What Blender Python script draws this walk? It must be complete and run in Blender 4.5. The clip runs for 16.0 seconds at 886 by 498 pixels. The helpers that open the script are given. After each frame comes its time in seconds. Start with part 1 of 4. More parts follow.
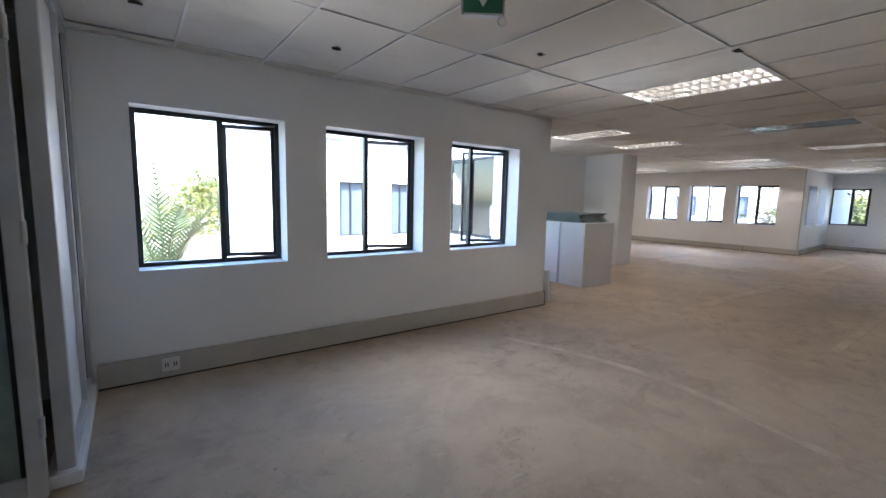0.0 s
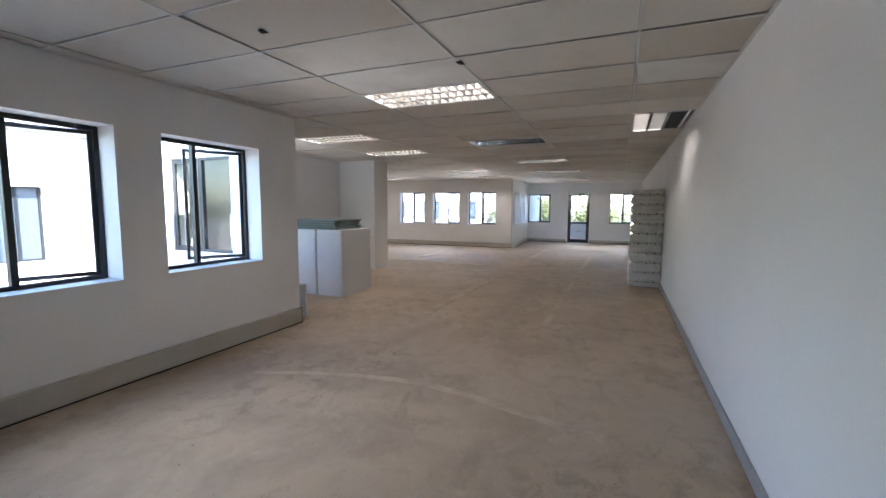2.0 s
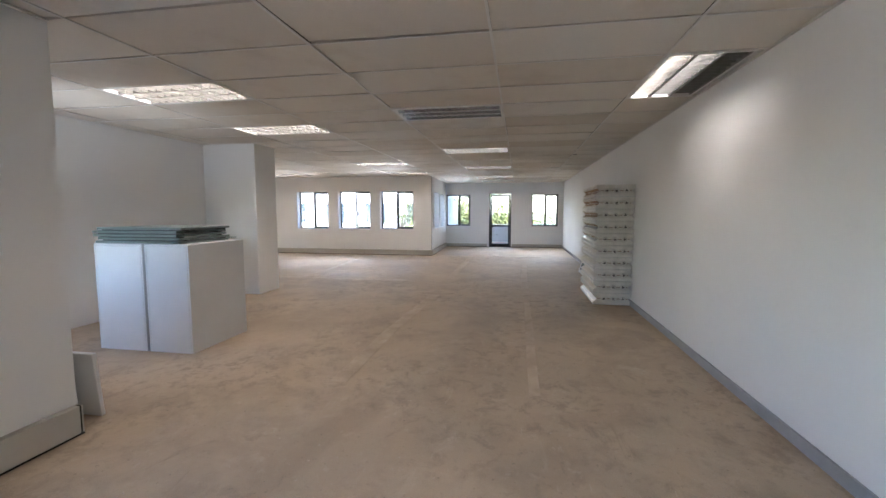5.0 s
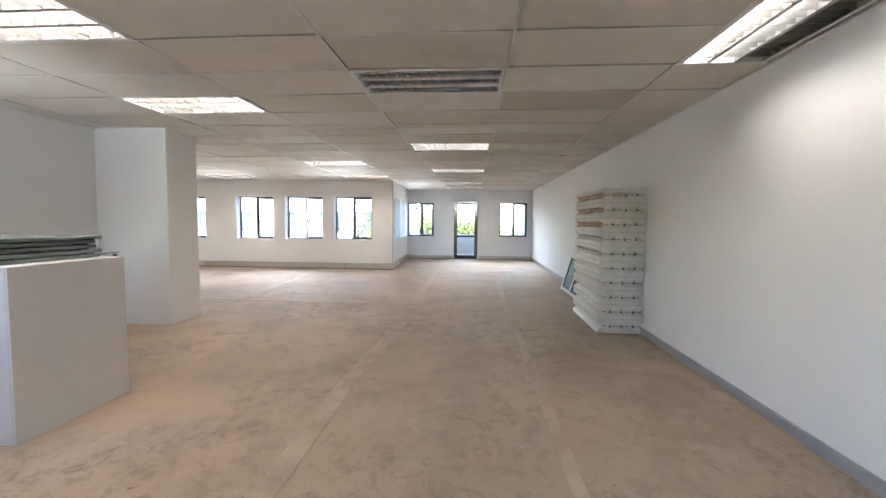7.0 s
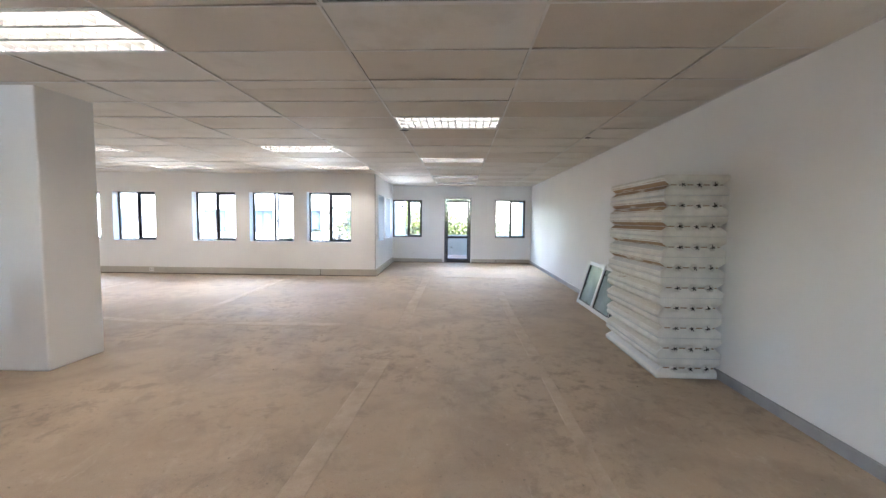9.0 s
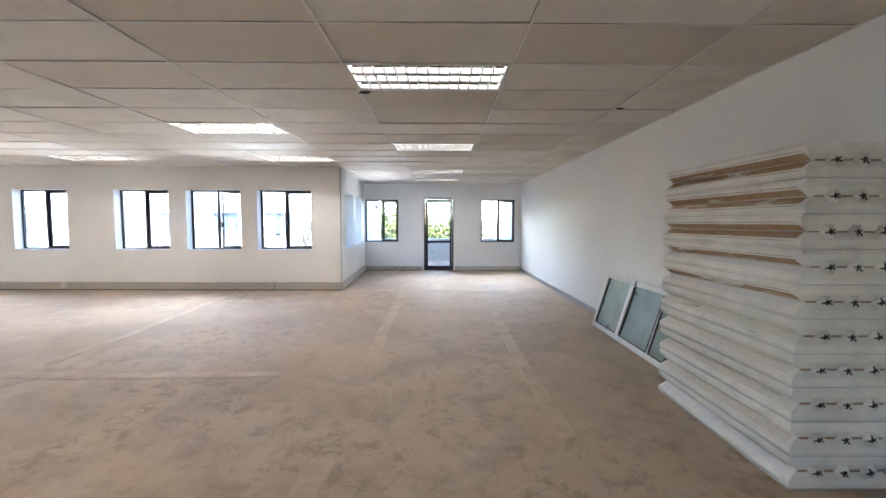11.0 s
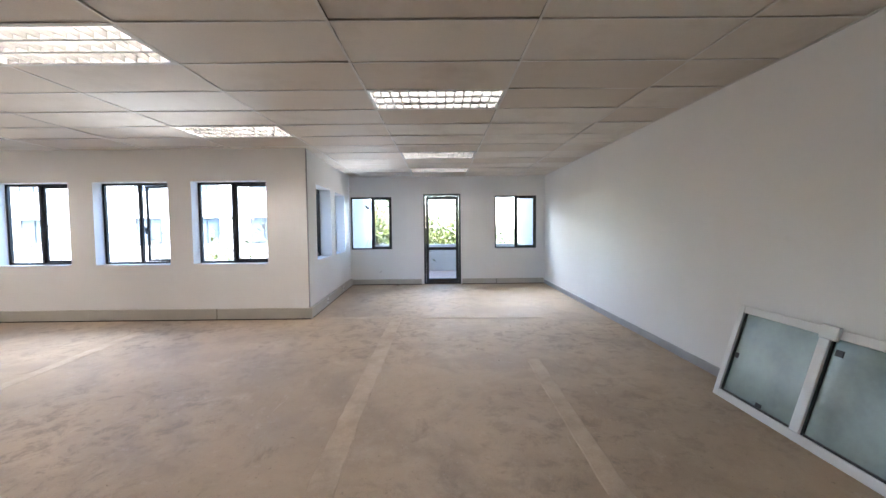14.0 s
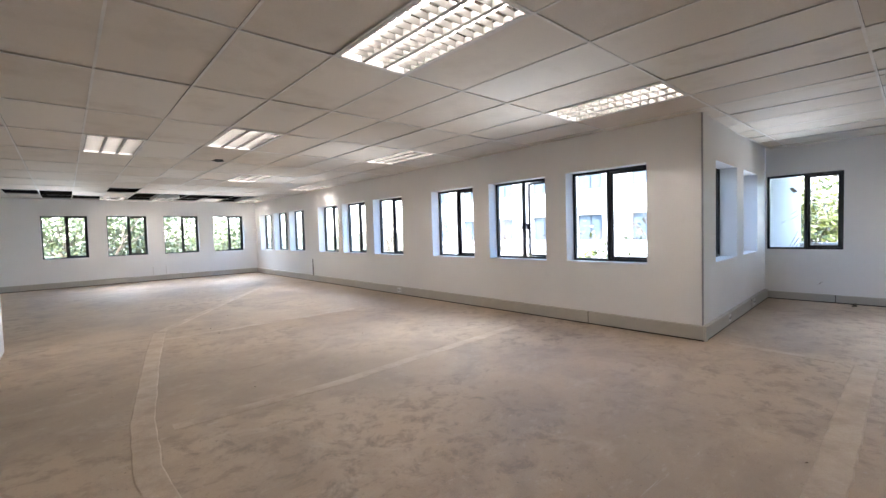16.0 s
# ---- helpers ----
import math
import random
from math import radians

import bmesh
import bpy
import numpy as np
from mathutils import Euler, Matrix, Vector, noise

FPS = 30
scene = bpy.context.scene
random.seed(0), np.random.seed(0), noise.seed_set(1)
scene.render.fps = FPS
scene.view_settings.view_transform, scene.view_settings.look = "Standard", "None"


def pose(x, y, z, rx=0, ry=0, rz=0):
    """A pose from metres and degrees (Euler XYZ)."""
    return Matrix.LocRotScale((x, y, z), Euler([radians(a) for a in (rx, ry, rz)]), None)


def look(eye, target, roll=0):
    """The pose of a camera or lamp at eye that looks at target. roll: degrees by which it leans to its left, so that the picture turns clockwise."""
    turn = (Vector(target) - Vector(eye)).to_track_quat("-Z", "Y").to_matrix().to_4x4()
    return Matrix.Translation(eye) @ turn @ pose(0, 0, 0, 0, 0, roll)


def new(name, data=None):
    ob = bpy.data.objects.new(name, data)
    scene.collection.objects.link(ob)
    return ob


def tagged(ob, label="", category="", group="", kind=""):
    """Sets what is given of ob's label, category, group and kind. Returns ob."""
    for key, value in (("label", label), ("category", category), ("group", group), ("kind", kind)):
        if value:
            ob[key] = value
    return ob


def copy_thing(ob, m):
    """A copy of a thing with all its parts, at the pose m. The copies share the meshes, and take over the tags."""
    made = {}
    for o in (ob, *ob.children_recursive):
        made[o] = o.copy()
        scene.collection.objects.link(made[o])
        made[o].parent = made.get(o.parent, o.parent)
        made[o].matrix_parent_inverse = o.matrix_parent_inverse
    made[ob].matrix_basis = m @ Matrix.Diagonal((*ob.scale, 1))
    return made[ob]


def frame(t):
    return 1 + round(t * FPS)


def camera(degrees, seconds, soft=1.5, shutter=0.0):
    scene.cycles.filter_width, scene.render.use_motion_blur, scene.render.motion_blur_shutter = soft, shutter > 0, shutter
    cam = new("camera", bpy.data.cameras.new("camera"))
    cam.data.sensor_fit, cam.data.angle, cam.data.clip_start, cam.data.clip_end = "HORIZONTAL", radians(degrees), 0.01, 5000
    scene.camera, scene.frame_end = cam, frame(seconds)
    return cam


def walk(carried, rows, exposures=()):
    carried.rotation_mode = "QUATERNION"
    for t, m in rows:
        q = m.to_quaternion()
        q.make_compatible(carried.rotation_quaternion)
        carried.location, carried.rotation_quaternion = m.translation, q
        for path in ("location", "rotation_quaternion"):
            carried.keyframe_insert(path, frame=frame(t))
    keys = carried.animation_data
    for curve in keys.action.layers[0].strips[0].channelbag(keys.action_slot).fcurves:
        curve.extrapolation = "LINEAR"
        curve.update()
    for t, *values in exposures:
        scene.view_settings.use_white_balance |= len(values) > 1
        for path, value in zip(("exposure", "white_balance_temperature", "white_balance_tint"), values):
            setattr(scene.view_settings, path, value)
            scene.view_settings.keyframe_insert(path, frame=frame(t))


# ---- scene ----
cam = camera(92.4, 16.0)
EXPOSURES = [(0.0, 4.05, 6000, 13), (4.0, 4.1, 6100, 13), (6.5, 4.85, 6100, 11), (9.0, 4.85, 5950, 11), (13.0, 4.75, 6000, 12), (16.0, 4.15, 6150, 13)]
PATH = [
    (0, (0.567, 0.228, 1.453), (1.74, 1.83, 1.213), 1.3),
    (0.5, (0.647, 0.228, 1.474), (2.063, 1.622, 1.252), 1.6),
    (1, (0.716, 0.183, 1.484), (2.365, 1.294, 1.272), 2.0),
    (1.5, (0.8, 0.196, 1.466), (2.525, 1.185, 1.260), 1.8),
    (2, (0.986, 0.397, 1.448), (2.821, 1.166, 1.255), 0.3),
    (2.5, (1.212, 0.57, 1.435), (3.094, 1.216, 1.241), 0.0),
    (3, (1.559, 0.751, 1.422), (3.445, 1.389, 1.235), -0.4),
    (3.5, (1.899, 0.958, 1.422), (3.821, 1.472, 1.233), 0.2),
    (4, (2.225, 1.131, 1.403), (4.185, 1.487, 1.226), 0.1),
    (4.2, (2.394, 1.18, 1.41), (4.353, 1.538, 1.231), -0.0),
    (6.3, (3.816, 1.666, 1.394), (5.8, 1.875, 1.262), 0.4),
    (6.5, (3.943, 1.715, 1.394), (5.932, 1.881, 1.267), 0.5),
    (7, (4.315, 1.774, 1.371), (6.306, 1.921, 1.242), 0.5),
    (7.5, (4.699, 1.821, 1.377), (6.689, 1.965, 1.240), 0.3),
    (8, (5.093, 1.917, 1.38), (7.085, 2.035, 1.244), 0.4),
    (8.5, (5.519, 1.942, 1.361), (7.511, 2.053, 1.231), 0.4),
    (9, (5.881, 1.994, 1.383), (7.874, 2.076, 1.250), 0.5),
    (9.2, (5.991, 2.029, 1.395), (7.986, 2.061, 1.26), 0.5),
    (11.3, (7.785, 2.059, 1.388), (9.781, 2.044, 1.266), 0.1),
    (11.5, (7.944, 2.019, 1.353), (9.941, 2.021, 1.247), -0.1),
    (12, (8.374, 2.021, 1.359), (10.371, 2.015, 1.256), -0.2),
    (12.5, (8.813, 2.005, 1.354), (10.81, 1.996, 1.253), -0.3),
    (13, (9.215, 2.058, 1.335), (11.213, 2.038, 1.236), -0.3),
    (13.5, (9.597, 2.106, 1.341), (11.595, 2.078, 1.241), -0.3),
    (14, (9.965, 2.124, 1.346), (11.962, 2.116, 1.242), -0.6),
    (14.5, (10.299, 2.236, 1.341), (12.288, 2.414, 1.233), -1.3),
    (15, (10.54, 2.29, 1.297), (12.413, 2.986, 1.2), -2.4),
    (15.2, (10.663, 2.262, 1.324), (12.419, 3.214, 1.216), -1.8),
    (15.5, (10.785, 2.374, 1.316), (12.367, 3.594, 1.221), -1.9),
    (16, (11.004, 2.499, 1.304), (12.332, 3.992, 1.219), -1.7),
]
walk(cam, [(t, look(eye, target, roll)) for t, eye, target, roll in PATH], EXPOSURES)

# ---- light ----
world = bpy.data.worlds.new("sky")
scene.world = world
world.use_nodes = True
wn = world.node_tree
sky = wn.nodes.new("ShaderNodeTexSky")
sky.sky_type = "NISHITA"
sky.sun_disc = False
sky.sun_elevation = radians(42)
sky.sun_rotation = radians(215)
wn.nodes["Background"].inputs["Strength"].default_value = 0.15
wn.links.new(sky.outputs[0], wn.nodes["Background"].inputs["Color"])
sun = new("sun", bpy.data.lights.new("sun", "SUN"))
sun.data.energy, sun.data.angle, sun.data.color = 2.0, radians(0.5), (1.0, 0.95, 0.87)
sun.matrix_world = look((-20, -28, 31), (0, 0, 0))

# daylight lamps in the window openings: watts, fall below the horizontal, spread
DAY_TINT = (0.95, 0.98, 1.0)
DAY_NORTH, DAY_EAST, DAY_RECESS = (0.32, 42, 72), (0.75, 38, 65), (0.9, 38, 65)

H = 2.51          # ceiling height
TX, TY = 0.608, 1.205   # ceiling tile size
FX, FY = 10.61, 0.345   # one crossing of the ceiling grid
GROUND = -3.6


# ---- materials ----
def material(name):
    m = bpy.data.materials.new(name)
    m.use_nodes = True
    return m, m.node_tree, m.node_tree.nodes["Principled BSDF"]


def node(nt, kind, **values):
    n = nt.nodes.new(kind)
    for key, v in values.items():
        n.inputs[key.replace("_", " ")].default_value = v
    return n


def coords(nt):
    """World-sized coordinates: the place of the shaded point in metres."""
    return nt.nodes.new("ShaderNodeNewGeometry").outputs["Position"]


def ramp(nt, fac, stops):
    r = nt.nodes.new("ShaderNodeValToRGB")
    el = r.color_ramp.elements
    while len(el) < len(stops):
        el.new(0.5)
    for e, (p, c) in zip(el, stops):
        e.position = p
        e.color = (*c, 1) if len(c) == 3 else c
    nt.links.new(fac, r.inputs[0])
    return r.outputs[0]


def blend(nt, fac, a, b, mode="MIX"):
    m = nt.nodes.new("ShaderNodeMix")
    m.data_type, m.blend_type = "RGBA", mode
    for sock, v in ((m.inputs[0], fac), (m.inputs[6], a), (m.inputs[7], b)):
        if hasattr(v, "is_output"):
            nt.links.new(v, sock)
        elif isinstance(v, (int, float)):
            sock.default_value = v
        else:
            sock.default_value = (*v, 1)
    return m.outputs[2]


def noise_out(nt, scale, detail=4.0, rough=0.55, vec=None, distort=0.0):
    n = node(nt, "ShaderNodeTexNoise", Scale=scale, Detail=detail, Roughness=rough, Distortion=distort)
    nt.links.new(vec if vec is not None else coords(nt), n.inputs["Vector"])
    return n.outputs[0]


def bump(nt, bsdf, height, strength, distance=0.01):
    b = node(nt, "ShaderNodeBump", Strength=strength, Distance=distance)
    nt.links.new(height, b.inputs["Height"])
    nt.links.new(b.outputs[0], bsdf.inputs["Normal"])


def surface(name, colour, rough=0.5, metal=0.0, vary=0.12, scale=6.0, fine=80.0, relief=0.1, spec=0.5):
    """A painted, plastic or metal surface with blotches, grain and fine relief."""
    m, nt, b = material(name)
    big, small = noise_out(nt, scale), noise_out(nt, fine, 3)
    dark = tuple(c * (1 - vary) for c in colour)
    c = blend(nt, ramp(nt, big, [(0.35, (0, 0, 0)), (0.7, (1, 1, 1))]), dark, colour)
    nt.links.new(blend(nt, vary * 0.6, c, ramp(nt, small, [(0.3, dark), (0.7, colour)])), b.inputs["Base Color"])
    b.inputs["Roughness"].default_value, b.inputs["Metallic"].default_value = rough, metal
    b.inputs["Specular IOR Level"].default_value = spec
    nt.links.new(ramp(nt, big, [(0.3, (rough * 0.85,) * 3), (0.7, (min(1, rough * 1.12),) * 3)]), b.inputs["Roughness"])
    if relief:
        bump(nt, b, small, relief, 0.003)
    return m


def wall_paint():
    m, nt, b = material("wall_paint")
    p = coords(nt)
    big, mid, fine = noise_out(nt, 0.8, 3, 0.5, p), noise_out(nt, 5, 5, 0.6, p), noise_out(nt, 160, 2, 0.5, p)
    c = ramp(nt, big, [(0.3, (0.80, 0.795, 0.785)), (0.7, (0.85, 0.845, 0.835))])
    scuff = ramp(nt, mid, [(0.66, (0, 0, 0)), (0.8, (1, 1, 1))])
    nt.links.new(blend(nt, 0.10, c, blend(nt, scuff, c, (0.45, 0.43, 0.40))), b.inputs["Base Color"])
    b.inputs["Roughness"].default_value = 0.62
    b.inputs["Specular IOR Level"].default_value = 0.3
    bump(nt, b, fine, 0.10, 0.002)
    return m


def screed():
    """Bare cement floor: beige dust over grey, dark stains, sweeping smears, pale trowel marks."""
    m, nt, b = material("cement_screed")
    p = coords(nt)
    stretch = nt.nodes.new("ShaderNodeMapping")
    stretch.inputs["Scale"].default_value = (0.75, 1.25, 1)
    stretch.inputs["Rotation"].default_value = (0, 0, radians(24))
    nt.links.new(p, stretch.inputs[0])
    big = noise_out(nt, 0.35, 3, 0.5, p)
    mid = noise_out(nt, 1.3, 6, 0.62, p, 0.6)
    smear = noise_out(nt, 2.6, 8, 0.72, stretch.outputs[0], 0.7)
    speck = noise_out(nt, 26, 5, 0.7, p)
    fine = noise_out(nt, 170, 3, 0.6, p)
    c = ramp(nt, big, [(0.32, (0.368, 0.286, 0.200)), (0.52, (0.486, 0.374, 0.259)), (0.72, (0.476, 0.380, 0.283))])
    c = blend(nt, ramp(nt, mid, [(0.36, (0.6, 0.6, 0.6)), (0.54, (0, 0, 0))]), c, (0.303, 0.224, 0.152))
    c = blend(nt, ramp(nt, smear, [(0.56, (0, 0, 0)), (0.74, (0.6, 0.6, 0.6))]), c, (0.540, 0.442, 0.336))
    c = blend(nt, ramp(nt, smear, [(0.26, (0.8, 0.8, 0.8)), (0.40, (0, 0, 0))]), c, (0.206, 0.156, 0.112))
    c = blend(nt, ramp(nt, speck, [(0.64, (0, 0, 0)), (0.72, (0.7, 0.7, 0.7))]), c, (0.540, 0.489, 0.420))
    c = blend(nt, ramp(nt, speck, [(0.30, (0.7, 0.7, 0.7)), (0.38, (0, 0, 0))]), c, (0.108, 0.088, 0.068))
    grime = noise_out(nt, 5.5, 10, 0.78, p, 0.4)
    where = noise_out(nt, 0.55, 3, 0.5, p, 0.3)
    mask = blend(nt, 1.0, ramp(nt, grime, [(0.50, (0, 0, 0)), (0.60, (1, 1, 1))]), ramp(nt, where, [(0.42, (0.12, 0.12, 0.12)), (0.62, (0.75, 0.75, 0.75))]), "MULTIPLY")
    c = blend(nt, mask, c, (0.227, 0.177, 0.131))
    dust = noise_out(nt, 9.0, 10, 0.75, stretch.outputs[0], 0.5)
    c = blend(nt, ramp(nt, dust, [(0.58, (0, 0, 0)), (0.68, (0.45, 0.45, 0.45))]), c, (0.562, 0.468, 0.360))
    scr = nt.nodes.new("ShaderNodeMapping")
    scr.inputs["Scale"].default_value = (0.8, 7.0, 1)
    scr.inputs["Rotation"].default_value = (0, 0, radians(-38))
    nt.links.new(p, scr.inputs[0])
    scratch = noise_out(nt, 2.2, 9, 0.7, scr.outputs[0], 1.2)
    c = blend(nt, ramp(nt, scratch, [(0.64, (0, 0, 0)), (0.72, (0.55, 0.55, 0.55))]), c, (0.60, 0.52, 0.43))
    c = blend(nt, ramp(nt, scratch, [(0.28, (0.28, 0.28, 0.28)), (0.36, (0, 0, 0))]), c, (0.17, 0.135, 0.10))
    c = blend(nt, 0.16, c, ramp(nt, fine, [(0.3, (0.129, 0.104, 0.078)), (0.7, (0.519, 0.458, 0.390))]))
    nt.links.new(c, b.inputs["Base Color"])
    nt.links.new(ramp(nt, mid, [(0.3, (0.60, 0.60, 0.60)), (0.7, (0.82, 0.82, 0.82))]), b.inputs["Roughness"])
    b.inputs["Specular IOR Level"].default_value = 0.35
    bump(nt, b, blend(nt, 0.4, speck, fine), 0.22, 0.004)
    return m


def strip_screed():
    m, nt, b = material("patched_screed")
    p = coords(nt)
    mid, fine = noise_out(nt, 3.5, 6, 0.65, p), noise_out(nt, 120, 3, 0.6, p)
    c = ramp(nt, mid, [(0.36, (0.400, 0.307, 0.214)), (0.52, (0.486, 0.385, 0.278)), (0.72, (0.573, 0.473, 0.360))])
    nt.links.new(blend(nt, 0.15, c, ramp(nt, fine, [(0.3, (0.216, 0.177, 0.137)), (0.7, (0.594, 0.520, 0.439))])), b.inputs["Base Color"])
    b.inputs["Roughness"].default_value = 0.85
    bump(nt, b, fine, 0.3, 0.004)
    return m


def tile_material():
    m, nt, b = material("ceiling_board")
    g = nt.nodes.new("ShaderNodeNewGeometry")
    p = g.outputs["Position"]
    mid, fine = noise_out(nt, 1.8, 5, 0.6, p), noise_out(nt, 140, 3, 0.6, p)
    c = ramp(nt, g.outputs["Random Per Island"], [(0.0, (0.60, 0.535, 0.46)), (0.2, (0.66, 0.60, 0.53)), (0.6, (0.71, 0.66, 0.595)), (0.93, (0.74, 0.70, 0.645)), (1.0, (0.80, 0.79, 0.76))])
    c = blend(nt, ramp(nt, mid, [(0.52, (0, 0, 0)), (0.78, (0.55, 0.55, 0.55))]), c, (0.45, 0.39, 0.32))
    nt.links.new(blend(nt, 0.10, c, ramp(nt, fine, [(0.35, (0.3, 0.28, 0.25)), (0.6, (0.7, 0.68, 0.64))])), b.inputs["Base Color"])
    b.inputs["Roughness"].default_value = 0.65
    b.inputs["Specular IOR Level"].default_value = 0.35
    bump(nt, b, fine, 0.14, 0.003)
    return m


def glass_material(name, tint, gloss=1.0):
    m, nt, b = material(name)
    nt.nodes.remove(b)
    clear = nt.nodes.new("ShaderNodeBsdfTransparent")
    clear.inputs[0].default_value = (*tint, 1)
    shine = node(nt, "ShaderNodeBsdfGlossy", Roughness=0.02)
    edge = node(nt, "ShaderNodeLayerWeight", Blend=0.5)
    f = nt.nodes.new("ShaderNodeMapRange")
    f.inputs["From Min"].default_value, f.inputs["From Max"].default_value = 0.45, 1.0
    f.inputs["To Min"].default_value, f.inputs["To Max"].default_value = 0.035, 0.5 * gloss
    nt.links.new(edge.outputs["Facing"], f.inputs["Value"])
    mix = nt.nodes.new("ShaderNodeMixShader")
    nt.links.new(f.outputs[0], mix.inputs[0])
    nt.links.new(clear.outputs[0], mix.inputs[1])
    nt.links.new(shine.outputs[0], mix.inputs[2])
    nt.links.new(mix.outputs[0], nt.nodes["Material Output"].inputs[0])
    return m


def glow(name, colour, strength):
    m, nt, b = material(name)
    b.inputs["Base Color"].default_value = (0.8, 0.8, 0.8, 1)
    b.inputs["Emission Color"].default_value = (*colour, 1)
    b.inputs["Emission Strength"].default_value = strength
    return m


def leaf_material(name, a, b_):
    m, nt, b = material(name)
    g = nt.nodes.new("ShaderNodeNewGeometry")
    nt.links.new(ramp(nt, g.outputs["Random Per Island"], [(0, a), (1, b_)]), b.inputs["Base Color"])
    b.inputs["Roughness"].default_value = 0.55
    return m


WALL = wall_paint()
FLOOR = screed()
PATCH = strip_screed()
TILE = tile_material()
TBAR = surface("grid_bar_enamel", (0.82, 0.80, 0.77), 0.5, 0.0, 0.25, 3)
# near black: puts the shade of voids, holes and gaps into the colour
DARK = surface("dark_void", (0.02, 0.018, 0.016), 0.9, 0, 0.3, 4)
BLACK = surface("black_aluminium", (0.018, 0.02, 0.024), 0.38, 0.0, 0.2, 8, 120, 0.05)
ALU = surface("grey_aluminium", (0.60, 0.61, 0.62), 0.42, 0.25, 0.15, 5, 120, 0.05)
TRUNK = surface("trunking_enamel", (0.50, 0.47, 0.41), 0.5, 0, 0.14, 2.5, 60, 0.05)
SKIRT = surface("grey_skirting", (0.36, 0.36, 0.37), 0.55, 0, 0.2, 4, 60, 0.05)
WHITE = surface("white_enamel", (0.78, 0.78, 0.77), 0.35, 0, 0.07, 4, 80, 0.03)
BOARD = surface("white_melamine", (0.74, 0.74, 0.74), 0.34, 0, 0.05, 3, 90, 0.02)
EDGE = surface("board_edge_grey", (0.20, 0.25, 0.25), 0.5, 0, 0.2, 9)
PANEL = surface("grey_green_board", (0.17, 0.21, 0.20), 0.45, 0, 0.15, 6)
# colour darkened against the tubes' glare; MIRROR is the brighter copy for off lamps
REFLECT = surface("lamp_reflector", (0.19, 0.185, 0.175), 0.22, 0.85, 0.10, 8, 80, 0.0)
LOUVRE = surface("louvre_blades", (0.22, 0.215, 0.205), 0.35, 0.25, 0.10, 8, 80, 0.0)
MIRROR = surface("mirror_louvre", (0.66, 0.68, 0.71), 0.16, 0.9, 0.12, 8, 80, 0.0)
TUBE = surface("dead_tube", (0.75, 0.75, 0.74), 0.3, 0, 0.05)
LIT = glow("lit_tube", (1.0, 0.88, 0.77), 3.0)
# weak glow, mostly added to unlit lamps to brighten the south side
DIM = glow("dim_tube", (1.0, 0.92, 0.84), 1.5)
GLASS = glass_material("clear_glass", (0.90, 0.92, 0.915))
GREENGLASS = glass_material("greenish_glass", (0.72, 0.84, 0.81))
# opaque pale green: the panes' reflections are put into the colour
SHEEN = surface("sheen_green_glass", (0.36, 0.45, 0.43), 0.16, 0, 0.35, 3, 20, 0)
FROST = surface("white_glass_film", (0.62, 0.66, 0.70), 0.25, 0, 0.08, 2)
FOAM = surface("grubby_white_foam", (0.82, 0.80, 0.75), 0.6, 0, 0.16, 7, 60, 0.15)
CARTON = surface("brown_cardboard", (0.42, 0.30, 0.20), 0.75, 0, 0.25, 9, 70, 0.15)
def torn_paper(name, bare):
    """White skin torn off brown board in ragged streaks along the tray."""
    m, nt, b = material(name)
    p = coords(nt)
    st = nt.nodes.new("ShaderNodeMapping")
    st.inputs["Scale"].default_value = (1.6, 6, 13)
    nt.links.new(p, st.inputs[0])
    rag, grain = noise_out(nt, 1.7, 7, 0.66, st.outputs[0], 0.5), noise_out(nt, 60, 4, 0.6, p)
    brown = ramp(nt, grain, [(0.3, (0.30, 0.19, 0.11)), (0.7, (0.47, 0.33, 0.21))])
    skin = ramp(nt, grain, [(0.3, (0.62, 0.58, 0.51)), (0.7, (0.76, 0.73, 0.67))])
    nt.links.new(blend(nt, ramp(nt, rag, [(bare - 0.02, (1, 1, 1)), (bare + 0.03, (0, 0, 0))]), skin, brown), b.inputs["Base Color"])
    b.inputs["Roughness"].default_value = 0.75
    bump(nt, b, rag, 0.3, 0.004)
    return m


TORN = torn_paper("torn_skin", 0.57)
SCUFFED = torn_paper("scuffed_skin", 0.35)
FILM = surface("plastic_wrap", (0.80, 0.80, 0.80), 0.12, 0, 0.1, 14, 30, 0.4)
PLASTIC = surface("black_plastic", (0.02, 0.02, 0.022), 0.45, 0, 0.2, 12)
FABRIC = surface("black_fabric", (0.025, 0.025, 0.028), 0.9, 0, 0.3, 20, 250, 0.3)
SOCKET = surface("socket_plate", (0.70, 0.69, 0.66), 0.4, 0, 0.06)
SIGN = surface("sign_green", (0.02, 0.16, 0.08), 0.4, 0, 0.1)
SIGNW = surface("sign_white", (0.78, 0.80, 0.74), 0.4, 0, 0.05)
PAPER = surface("torn_paper", (0.70, 0.69, 0.66), 0.8, 0, 0.1)
FACADE = surface("white_render", (0.68, 0.675, 0.66), 0.8, 0, 0.08, 0.7, 40, 0.2)
ROOFM = surface("roof_sheet", (0.40, 0.42, 0.44), 0.5, 0.2, 0.15, 0.6)
FARGLASS = surface("dark_window_glass", (0.10, 0.13, 0.17), 0.12, 0, 0.2, 0.5, 5, 0)
GRASS = surface("dry_lawn", (0.17, 0.17, 0.08), 0.95, 0, 0.45, 0.4, 9, 0.4)
TILEFLOOR = surface("balcony_tile", (0.36, 0.24, 0.19), 0.6, 0, 0.15, 2)
BARK = surface("bark", (0.16, 0.12, 0.09), 0.9, 0, 0.35, 5, 40, 0.5)
LEAF = leaf_material("leaves", (0.04, 0.06, 0.02), (0.12, 0.14, 0.06))
